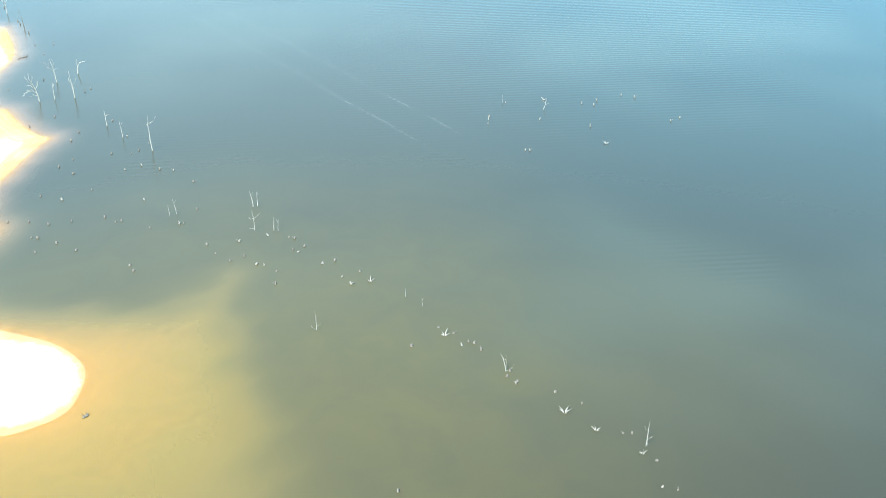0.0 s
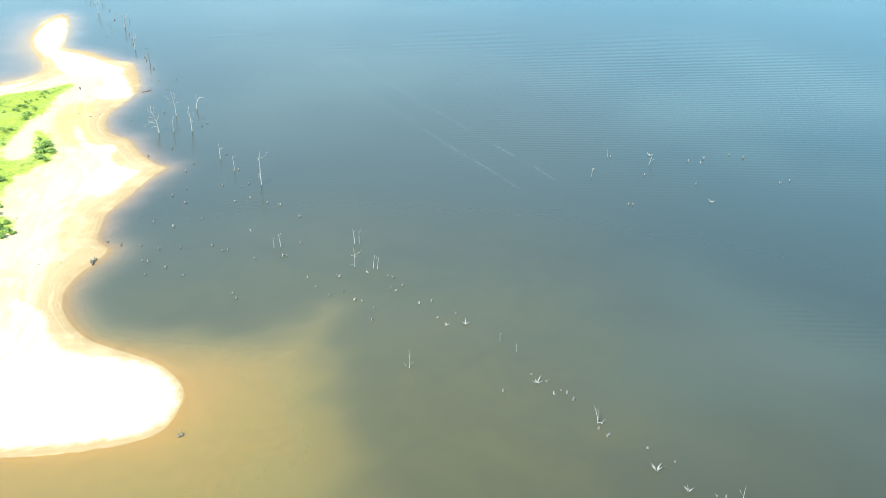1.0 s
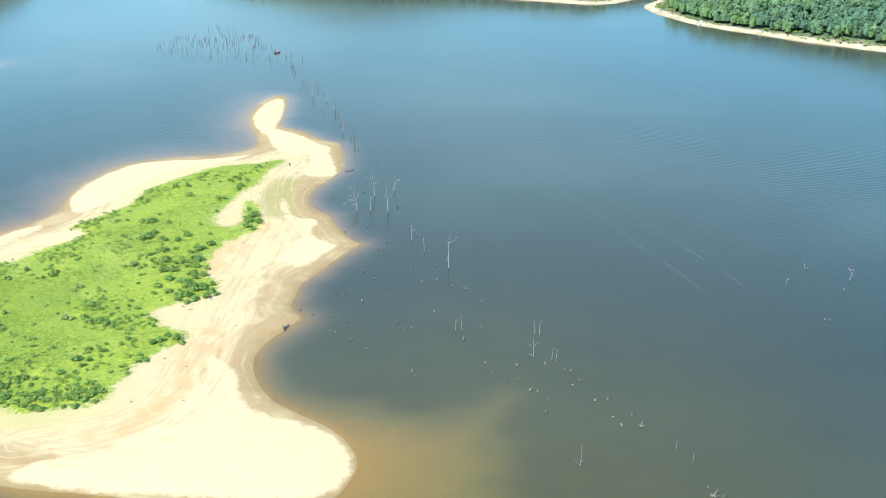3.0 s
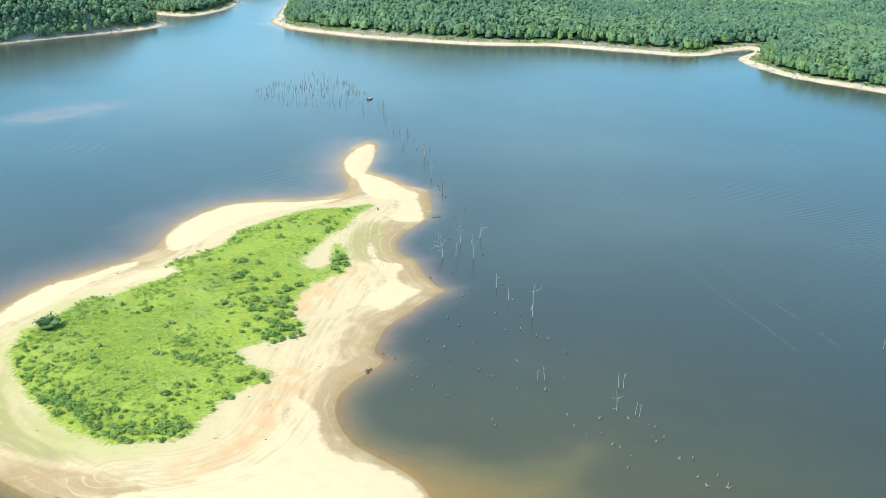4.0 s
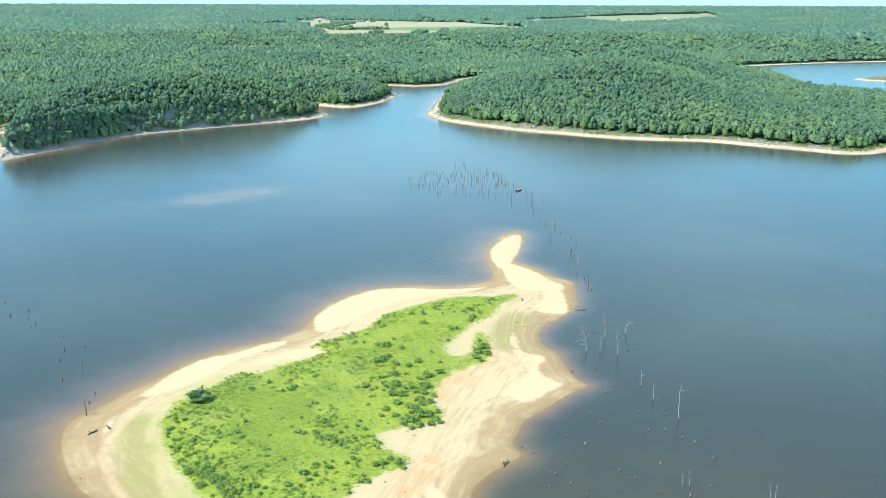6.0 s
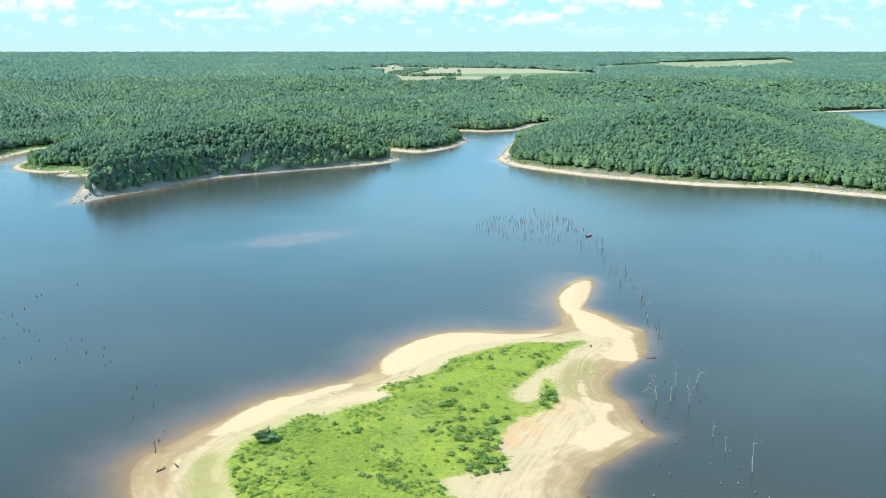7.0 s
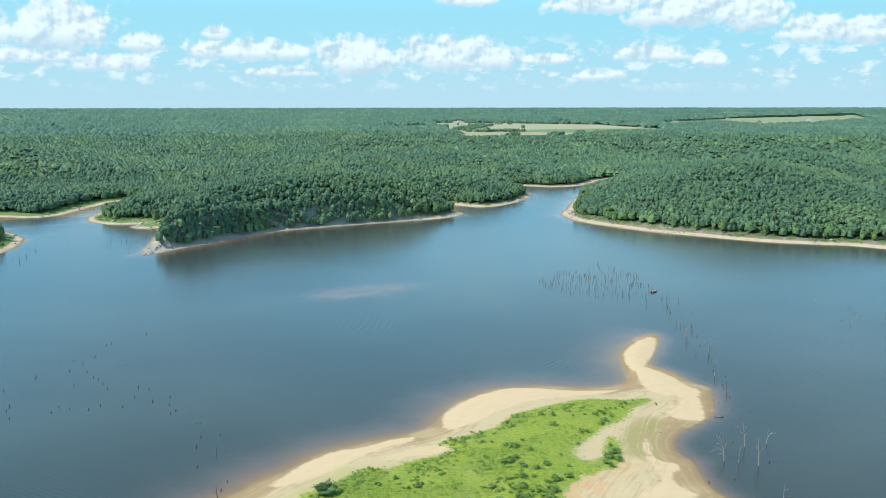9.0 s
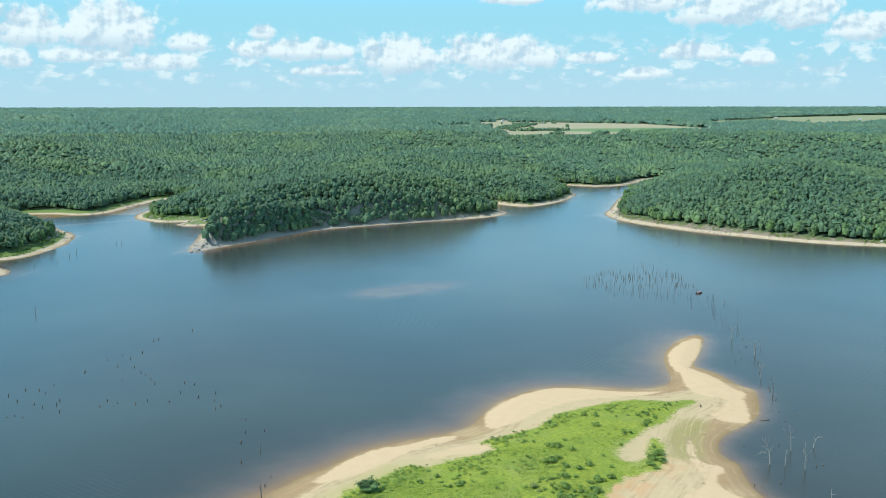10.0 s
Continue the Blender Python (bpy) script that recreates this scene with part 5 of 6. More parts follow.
    cover = fbm(x, y, 9, 3, 12)
    chance = smooth(q["green"], 0.2, 3) * (0.25 + 0.75 * smooth(cover, 0.36, 0.55)) * (0.30 + 0.70 * smooth(x - (y - 200) * 0.25, 16, -2))
    ok = gen.random(len(x)) < chance
    x, y, z = x[ok], y[ok], q["z"][ok]
    n = len(x)
    templates = []
    for s in range(6):
        v, f = leaf_cloud(s + 300, 12, (1.15, 1.15, 0.5), 0.30, 4, 2.6)
        templates.append((v, f))
    size = gen.uniform(0.22, 0.62, n) * (0.7 + 0.7 * smooth(cover[ok], 0.45, 0.7))
    me = planted("weeds", templates, np.stack([x, y, z], 1), size, size * gen.uniform(0.32, 0.6, n), WEED)
    tagged(new("weeds", me), "bright green weeds and grass tufts on the island", "weeds", kind="stuff")
    # dark tufts on the bare sand beside the green
    x, y = jittered(-45, 70, 150, 300, 1.6, 31)
    q = land(x, y)
    ok = (q["green"] < 0.5) & (q["green"] > -5) & (gen.random(len(x)) < 0.05 * (1 + 2 * (x > 8))) & (q["isl"] > 6)
    x, y, z = x[ok], y[ok], q["z"][ok]
    size = gen.uniform(0.2, 0.5, len(x))
    me = planted("sand_tufts", templates, np.stack([x, y, z], 1), size, size * 0.7, GREY_SHRUB)
    tagged(new("sand_tufts", me), "small dull tufts on the bare sand", "weeds", kind="stuff")


def build_beach_litter():
    """Twigs and dark scraps left on the sand by the falling lake."""
    gen = np.random.default_rng(61)
    v = np.array([(s * 0.5, p * (0.05 - 0.02 * s), 0.02 + (0.06 + 0.03 * s) * up + bend) for s, bend in ((-1, 0), (0, 0.05), (1, 0.02)) for p in (-1, 1) for up in (0, 1)])
    f = np.array([(0, 1, 3, 2), (8, 10, 11, 9)] + [q for i in (0, 4) for q in ((i, i + 4, i + 5, i + 1), (i + 2, i + 3, i + 7, i + 6), (i + 1, i + 5, i + 7, i + 3), (i, i + 2, i + 6, i + 4))])
    x, y = jittered(-56, 90, 115, 380, 2.2, 62)
    q = land(x, y)
    heap = smooth(fbm(x, y, 16, 3, 28), 0.5, 0.7)
    ok = (q["isl"] > 0.8) & (q["isl"] < 15) & (q["green"] < -1.5) & (q["crust"] < 0.5) & (gen.random(len(x)) < 0.015 + 0.10 * heap)
    x, y, z = x[ok], y[ok], q["z"][ok]
    long = gen.lognormal(-0.8, 0.45, len(x)).clip(0.2, 1.3)
    me = planted("beach_litter", [(v, f)], np.stack([x, y, z], 1), long, gen.uniform(0.7, 1.6, len(x)), SOAKED, False)
    tagged(new("beach_litter", me), "dark twigs and scraps of driftwood on the sand", "driftwood", kind="stuff")


# ---- drowned timber ----
def dead_tree(seed, tall, limbs, fork, label, mat=DEAD):
    """A bleached standing trunk with broken limbs; its foot stands in the lake bed."""
    random.seed(seed)
    thing = tagged(new("dead_tree"), label, "dead tree", "drowned trees")
    lean = (random.uniform(-0.08, 0.08) * tall, random.uniform(-0.08, 0.08) * tall)
    thick = 0.045 + 0.010 * tall
    at = lambda s: Vector((lean[0] * s * s + 0.05 * math.sin(5 * s + seed), lean[1] * s * s + 0.05 * math.cos(4 * s + seed), tall * s))
    bm = bmesh.new()
    tube(bm, [(0, 0, -1.5), (0, 0, 0), at(0.3), at(0.55), at(0.78), at(1.0)], [thick * 1.25, thick * 1.1, thick * 0.9, thick * 0.75, thick * 0.5, thick * 0.25], 7, 0.15)
    part("trunk", bm, mat, thing)
    for i in range(limbs):
        s = random.uniform(0.72, 0.9) if fork else random.uniform(0.32, 0.95)
        a, run = (i * math.pi if fork else i * 2.4 + random.uniform(-0.5, 0.5)), tall * (random.uniform(0.24, 0.36) if fork and limbs > 1 else random.uniform(0.16, 0.32))
        p = at(s)
        way = Vector((math.cos(a), math.sin(a), random.uniform(1.3, 1.8) if fork else random.uniform(0.5, 1.2))).normalized()
        mid = p + way * run * 0.5 + Vector((0, 0, -0.04 * run))
        end = p + way * run + Vector((0, 0, 0.22 * run))
        bm = bmesh.new()
        tube(bm, [p, mid, end], [thick * 0.48, thick * 0.34, thick * 0.14], 5, 0.05)
        limb = part("limb", bm, mat, thing)
        if random.random() < 0.75:
            bm = bmesh.new()
            side = Vector((math.cos(a + 1.1), math.sin(a + 1.1), 0.8)).normalized()
            tube(bm, [mid, mid + side * run * 0.28, mid + side * run * 0.5 + Vector((0, 0, 0.1 * run))], [thick * 0.26, thick * 0.18, thick * 0.08], 4, 0.03)
            part("twig", bm, mat, limb)
    return thing


def drowned_tree(seed, x, y, label, trunk, limbs, thick=0.13, mat=DEAD):
    """A drowned tree of its own shape, seen from the south-west: trunk and limbs as (across, deep, up) in metres."""
    random.seed(seed)
    thing = tagged(new("dead_tree"), label, "dead tree", "drowned trees")
    steps, thick = len(trunk), 0.82 * thick
    bm = bmesh.new()
    tube(bm, [(0, 0, -1.5), *trunk], [thick * 1.2] + [thick * (1.05 - 0.85 * i / (steps - 1)) for i in range(steps)], 8, 0.1)
    part("trunk", bm, mat, thing)
    for line in limbs:
        bm = bmesh.new()
        w = thick * random.uniform(0.45, 0.6)
        tube(bm, line, [w * (1 - 0.78 * i / (len(line) - 1)) for i in range(len(line))], 6, 0.04)
        limb = part("limb", bm, mat, thing)
        for _ in range(4):
            a, b = Vector(line[-2]), Vector(line[-1])
            foot, run = a.lerp(b, random.uniform(-0.3, 0.8)), (b - a).length * random.uniform(0.4, 0.8)
            way = ((b - a).normalized() + Vector((random.uniform(-0.8, 0.8), random.uniform(-0.8, 0.8), random.uniform(0.0, 0.7)))).normalized()
            bm = bmesh.new()
            tube(bm, [foot, foot + way * run * 0.6, foot + way * run + Vector((0, 0, 0.1 * run))], [w * 0.4, w * 0.3, w * 0.12], 4, 0.02)
            part("twig", bm, mat, limb)
    thing.matrix_basis = Matrix.Translation((x, y, 0)) @ Matrix.Rotation(-math.atan2(x, y), 4, "Z")


def build_drowned_trees():
    drowned_tree(1, 80.8, 193.8, "tall bare drowned tree, pale, forked near its top", [(0, 0, 0), (-0.1, 0, 2.2), (-0.05, 0.1, 4.6), (-0.15, 0.1, 6.4), (0.1, 0, 7.2), (0.2, 0, 8.1)],
                 [[(-0.1, 0.1, 6.3), (0.7, 0, 6.7), (1.3, -0.1, 7.0), (1.7, 0, 7.8)], [(-0.1, 0, 3.0), (-0.45, 0.1, 2.2), (-0.6, 0.1, 1.6)], [(-0.1, 0.1, 5.8), (-0.4, 0.3, 6.3)]], 0.14)
    drowned_tree(2, 72.5, 239.0, "branchy bleached drowned tree leaning over, limbs spread wide", [(0, 0, 0), (-0.05, 0, 1.6), (-0.3, 0, 3.2), (-0.8, 0.1, 4.8), (-1.3, 0.1, 6.0), (-1.2, 0.1, 7.3)],
                 [[(-0.1, 0, 2.0), (-1.1, 0.2, 2.9), (-2.3, 0.3, 2.8), (-3.2, 0.2, 1.9)], [(-0.2, 0, 2.6), (-1.2, -0.4, 3.4), (-2.2, -0.6, 3.4)], [(-0.3, 0, 3.1), (-1.3, 0.5, 4.2), (-2.3, 0.7, 4.1)],
                  [(-0.6, 0, 4.2), (-1.6, 0, 5.4), (-2.1, -0.2, 6.7)], [(-0.3, 0, 3.2), (0.3, 0.4, 4.0), (0.5, 0.4, 5.0)], [(-0.9, 0.1, 5.0), (-0.5, -0.3, 6.2), (-0.4, -0.4, 7.0)],
                  [(-0.1, 0, 1.5), (-1.0, 0.5, 1.7), (-1.6, 0.6, 1.3)]], 0.17)
    drowned_tree(3, 80.9, 249.3, "bleached drowned tree with upswept limbs in a fan", [(0, 0, 0), (-0.1, 0, 2.2), (-0.3, 0, 4.0), (-0.7, 0.1, 6.6)],
                 [[(-0.1, 0, 2.4), (-1.2, 0.2, 3.9), (-2.2, 0.2, 5.8)], [(-0.15, 0, 2.9), (-0.9, -0.3, 3.9), (-1.5, -0.4, 4.3)], [(-0.3, 0, 3.8), (0.1, 0.3, 5.0), (-0.1, 0.4, 6.2)], [(-0.2, 0, 3.2), (0.4, 0.2, 3.6), (0.9, 0.2, 3.5)]], 0.14)
    drowned_tree(4, 80.2, 235.7, "pale drowned trunk with a few stubs near the middle", [(0, 0, 0), (-0.1, 0, 2.6), (-0.2, 0.05, 4.6), (-0.3, 0, 7.0)],
                 [[(-0.1, 0, 3.2), (0.7, 0.1, 4.0), (1.1, 0.1, 4.9)], [(-0.15, 0, 3.6), (-0.6, 0.2, 4.4), (-0.6, 0.2, 5.2)], [(-0.1, 0, 2.4), (0.5, 0, 2.6)]], 0.16)
    drowned_tree(5, 87.5, 251.7, "short pale drowned tree bent over to one side", [(0, 0, 0), (0.1, 0, 1.2), (0.5, 0, 2.4), (1.3, 0.1, 3.4)],
                 [[(0.3, 0, 1.9), (0.1, 0.3, 2.8), (0.3, 0.3, 3.6)], [(0.9, 0, 2.9), (1.8, 0, 3.2), (2.3, 0, 3.1)]], 0.17)
    drowned_tree(6, 79.0, 213.8, "small pale drowned pole with a short arm", [(0, 0, 0), (-0.05, 0, 1.6), (-0.1, 0, 3.8)], [[(-0.05, 0, 2.4), (0.5, 0, 2.6), (0.9, 0, 2.6)]], 0.13)
    drowned_tree(7, 79.4, 147.6, "pale drowned pole with a star of broken limbs", [(0, 0, 0), (0.02, 0, 1.5), (0, 0, 2.8), (-0.2, 0, 4.2)],
                 [[(0, 0, 2.5), (0.7, 0, 3.0), (1.1, 0.1, 3.2)], [(0, 0, 2.6), (-0.6, 0.1, 2.4), (-1.0, 0.2, 2.7)], [(0, 0, 2.3), (0.3, -0.6, 2.5)], [(0, 0, 0.3), (-0.5, 0, 0.5), (-0.8, 0, 0.4)]], 0.085)
    drowned_tree(8, 88.9, 60.5, "bare drowned pole with two side limbs", [(0, 0, 0), (0.05, 0, 1.6), (0.05, 0, 3.0), (0.1, 0, 4.4)],
                 [[(0.05, 0, 2.6), (-0.4, 0, 3.0), (-0.6, 0, 3.5)], [(0.05, 0, 1.0), (0.4, 0, 1.5), (0.7, 0, 1.8)], [(0, 0, 0.2), (0.3, 0.3, 0.3)]], 0.075)
    drowned_tree(9, 85.8, 85.0, "forked pair of leaning drowned stems", [(0, 0, 0), (-0.2, 0, 1.2), (-0.5, 0, 2.4), (-0.9, 0, 3.2)], [[(0, 0, 0.3), (0.0, 0.2, 1.6), (-0.1, 0.2, 2.8)], [(0, 0, 0.1), (0.7, 0, 0.3), (1.1, 0, 0.8)]], 0.08)
    drowned_tree(10, 70.0, 112.6, "thin drowned pole with stubby side limbs", [(0, 0, 0), (0.05, 0, 1.4), (0, 0, 2.4), (-0.05, 0, 3.6)], [[(0, 0, 0.6), (0.4, 0, 0.9), (0.7, 0, 1.0)], [(0, 0, 2.0), (0.2, 0.1, 2.6)], [(-0.1, 0, 0), (-0.7, 0, 0.6), (-0.9, 0, 1.0)]], 0.06)
    drowned_tree(11, 92.0, 318.1, "branchy pale drowned tree beside the spit", [(0, 0, 0), (0.05, 0, 2.6), (0, 0.1, 4.6), (0.1, 0, 6.2)],
                 [[(0, 0, 3.0), (0.6, 0.2, 4.0), (0.8, 0.2, 5.0)], [(0, 0, 3.4), (-0.6, 0.2, 4.2), (-0.8, 0.2, 5.2)], [(0, 0, 2.2), (-0.5, -0.3, 2.7)]], 0.16)
    drowned_tree(12, 98.3, 348.9, "pale drowned tree with a spreading broken top", [(0, 0, 0), (0, 0, 2.4), (0.1, 0, 3.8), (0.6, 0, 6.0)],
                 [[(0, 0, 2.6), (-1.0, 0.2, 3.6), (-1.7, 0.2, 4.2)], [(0.1, 0, 3.2), (1.2, 0, 4.0), (1.8, 0.1, 4.9)], [(0.05, 0, 3.4), (-0.4, -0.2, 4.6), (-0.5, -0.2, 5.4)], [(0.1, 0, 3.0), (1.0, 0.3, 3.2)]], 0.16)
    drowned_tree(13, 96.4, 374.4, "pale drowned tree with a narrow branchy top", [(0, 0, 0), (0, 0, 2.4), (0.1, 0, 4.0), (0.2, 0, 5.6)],
                 [[(0, 0, 2.8), (-0.7, 0.2, 3.8), (-0.8, 0.2, 4.9)], [(0.05, 0, 3.2), (0.8, 0.2, 4.2), (0.9, 0.2, 5.2)], [(0, 0, 2.2), (0.6, 0, 2.6)]], 0.16)


def stump(seed, mat, label, group):
    """A short broken stub that stands out of the water."""
    random.seed(seed)
    bm = bmesh.new()
    lean = random.uniform(-0.25, 0.25)
    tube(bm, [(0, 0, -1.2), (lean * 0.2, 0, 0.0), (lean * 0.5, lean * 0.3, 0.5), (lean, lean * 0.5, 1.0)], [0.27, 0.23, 0.19, 0.13], 8, 0.14)
    if seed % 2:
        tube(bm, [(lean * 0.3, 0, 0.35), (0.35, 0.15, 0.6), (0.55, 0.25, 0.95)], [0.12, 0.09, 0.04], 5, 0.05)
    me = bpy.data.meshes.new("stump")
    bm.to_mesh(me)
    bm.free()
    me.materials.append(mat)
    return tagged(new("stump", me), label, "stump", group)


def snag(seed):
    """A fallen crown that sticks out of the water like a spread claw."""
    random.seed(seed)
    thing = tagged(new("snag"), "bleached claw of branches breaking the water", "snag", "snags in the lake")
    for i in range(5):
        a = i * 1.25 + random.uniform(-0.3, 0.3)
        bm = bmesh.new()
        up = random.uniform(0.3, 1.0)
        tube(bm, [(0, 0, -0.5), (0.35 * math.cos(a), 0.35 * math.sin(a), 0.35 * up), (math.cos(a), math.sin(a), up)], [0.11, 0.085, 0.03], 6, 0.05)
        part("branch", bm, DEAD, thing)
    return thing


TALL = [
    (84.1, 156.1, 3.5, 0), (84.9, 155.7, 3.2, 0), (82.1, 145.1, 2.8, 0), (82.6, 144.4, 2.5, 0), (69.7, 163.3, 2.6, 0), (71.1, 163.2, 3.3, 0),
    (86.9, 110.9, 1.9, 0), (78.9, 205.0, 3.9, 0), (-58.0, 244.5, 2.2, 2), (-50.5, 212.4, 4.2, 3), (87.3, 106.9, 1.7, 0), (147.4, 156.4, 1.9, 0),
    (149.3, 158.3, 1.4, 0), (158.9, 163.6, 2.0, 0), (163.8, 154.4, 2.4, 1), (-194.8, 409.1, 3.5, 2), (75.9, 237.8, 4.5, 0), (90.5, 299, 4.0, 2),
]
SNAGS = [(84.7, 98.1, 0.9), (85.6, 72.6, 1.0), (86.1, 67.1, 0.7), (85.3, 118.7, 0.8), (87.4, 59.8, 0.6), (160, 131, 0.7), (168.1, 158.6, 0.7)]
STUMPS_BAY = [
    (61.7, 198.9), (62.7, 193.9), (65.6, 200.8), (69.2, 210.8), (72.3, 214.3), (71.5, 226.6), (73.2, 198.2), (72.0, 188.5), (76.5, 195.3),
    (78.6, 195.9), (75.7, 188.2), (77.7, 183.9), (79.6, 181.4), (80.0, 204.9), (81.2, 215.8), (80.4, 173.9), (62.7, 184.0), (53.6, 188.0),
    (56.3, 183.6), (42.8, 184.1), (44.7, 181.4), (47.8, 178.6), (50.3, 175.2), (54.2, 173.5), (46.0, 172.3), (46.8, 171.4), (44.5, 166.4),
    (48.8, 167.1), (50.5, 162.2), (59.8, 171.0), (61.6, 167.4), (60.6, 167.8), (69.0, 172.8), (75.1, 162.3), (69.7, 159.2), (70.4, 158.8),
    (64.6, 161.4), (69.8, 148.6), (69.5, 144.7), (70.1, 140.5), (55.7, 150.8), (55.4, 148.6), (73.2, 136.6),
]
STUMPS_ROW = [
    (74.1, 135.4), (72.3, 128.7), (74.7, 132.2), (82.9, 141.1), (83.4, 139.9), (80.9, 136.6), (81.3, 135.5), (83.2, 136.3), (82.3, 129.1),
    (84.6, 128.5), (82.4, 123.2), (82.3, 120.2), (85.8, 122.5), (80.3, 144.2), (72.9, 140.4), (75.0, 145.8), (88.5, 64.2), (89.4, 63.4),
    (87.8, 57.7), (84.4, 54.1), (85.5, 52.4), (87.9, 76.7), (88.9, 72.3), (84.8, 81.8), (85.4, 82.1), (85.0, 83.9), (86.3, 84.6),
    (86.5, 91.4), (86.9, 93.4), (86.5, 94.3), (85.0, 94.2), (86.2, 97.6), (85.4, 100.4), (78.9, 99.2), (57.8, 75.6),
]
STUMPS_EAST = [
    (150.6, 159.3), (159.6, 163.4), (177.8, 149.9), (174.9, 148.1), (173.4, 150.8), (184.9, 148.2), (144.4, 139.4), (143.8, 140.2),
    (181.3, 129.7), (184.5, 129.6), (164.5, 139.8), (158.4, 150.4), (186.4, 145.0), (161.7, 443.7), (164.4, 431.3), (174.5, 446.4),
    (178.5, 416.4), (177.4, 407.3), (182.3, 415.4), (209.7, 437.2), (169.7, 405.4), (219.4, 419.7), (236.2, 401.1), (239.7, 386.8),
]
STUMPS_SPIT = [
    (100.9, 420.5), (103.0, 446.9), (102.6, 433.2), (99.2, 402.6), (100.8, 375.1), (98.2, 360.7), (87.9, 315.9), (91.1, 304.5), (91.7, 308.0),
    (90.1, 294.5), (87.4, 282.2), (86.6, 273.4), (92.0, 280.2), (69.4, 252.2), (78.8, 253.2), (83.7, 238.0), (85.7, 239.1), (64.8, 224.7),
    (-51.2, 225.7), (-51.4, 220.0), (-60.9, 235.5), (-60.5, 259.7), (95.5, 318), (93.5, 325), (96.5, 338), (92.5, 345),
]
STUMPS_FAR_WEST = [
    (-136.5, 269.9), (-145.2, 295.4), (-140.7, 295.6), (-135.7, 280.9), (-131.9, 278.2), (-128.9, 281.1), (-142.2, 283.5), (-133.3, 268.4), (-137.9, 268.2), (-137.6, 292.6),
    (-147.7, 289.2), (-139.0, 302.1),
]
STUMPS_WEST = [
    (-126.6, 362.4), (-125.7, 364.8), (-117.2, 380.9), (-124.8, 344.5), (-113.4, 315.5), (-120.5, 324.5), (-126.1, 336.1), (-109.9, 310.3),
    (-106.7, 304.6), (-95.6, 285.2), (-95.2, 295.0), (-93.4, 304.1), (-84.0, 294.8), (-82.1, 287.2), (-79.4, 278.6), (-78.7, 281.5),
    (-110.8, 283.1), (-114.8, 285.3), (-105.0, 282.5), (-102.8, 286.4), (-114.9, 279.5), (-134.9, 316.5), (-135.2, 318.3), (-133.7, 333.8),
    (-130.7, 340.1), (-115.7, 317.3), (-124.9, 274.0), (-129.7, 285.3), (-109.7, 332.7), (-97.2, 305.7), (-88.2, 290.6), (-69.5, 269.4),
    (-68.3, 269.5), (-64.6, 249.9), (-65.5, 258.2), (-118.9, 308.3), (-126.8, 325.4),
]


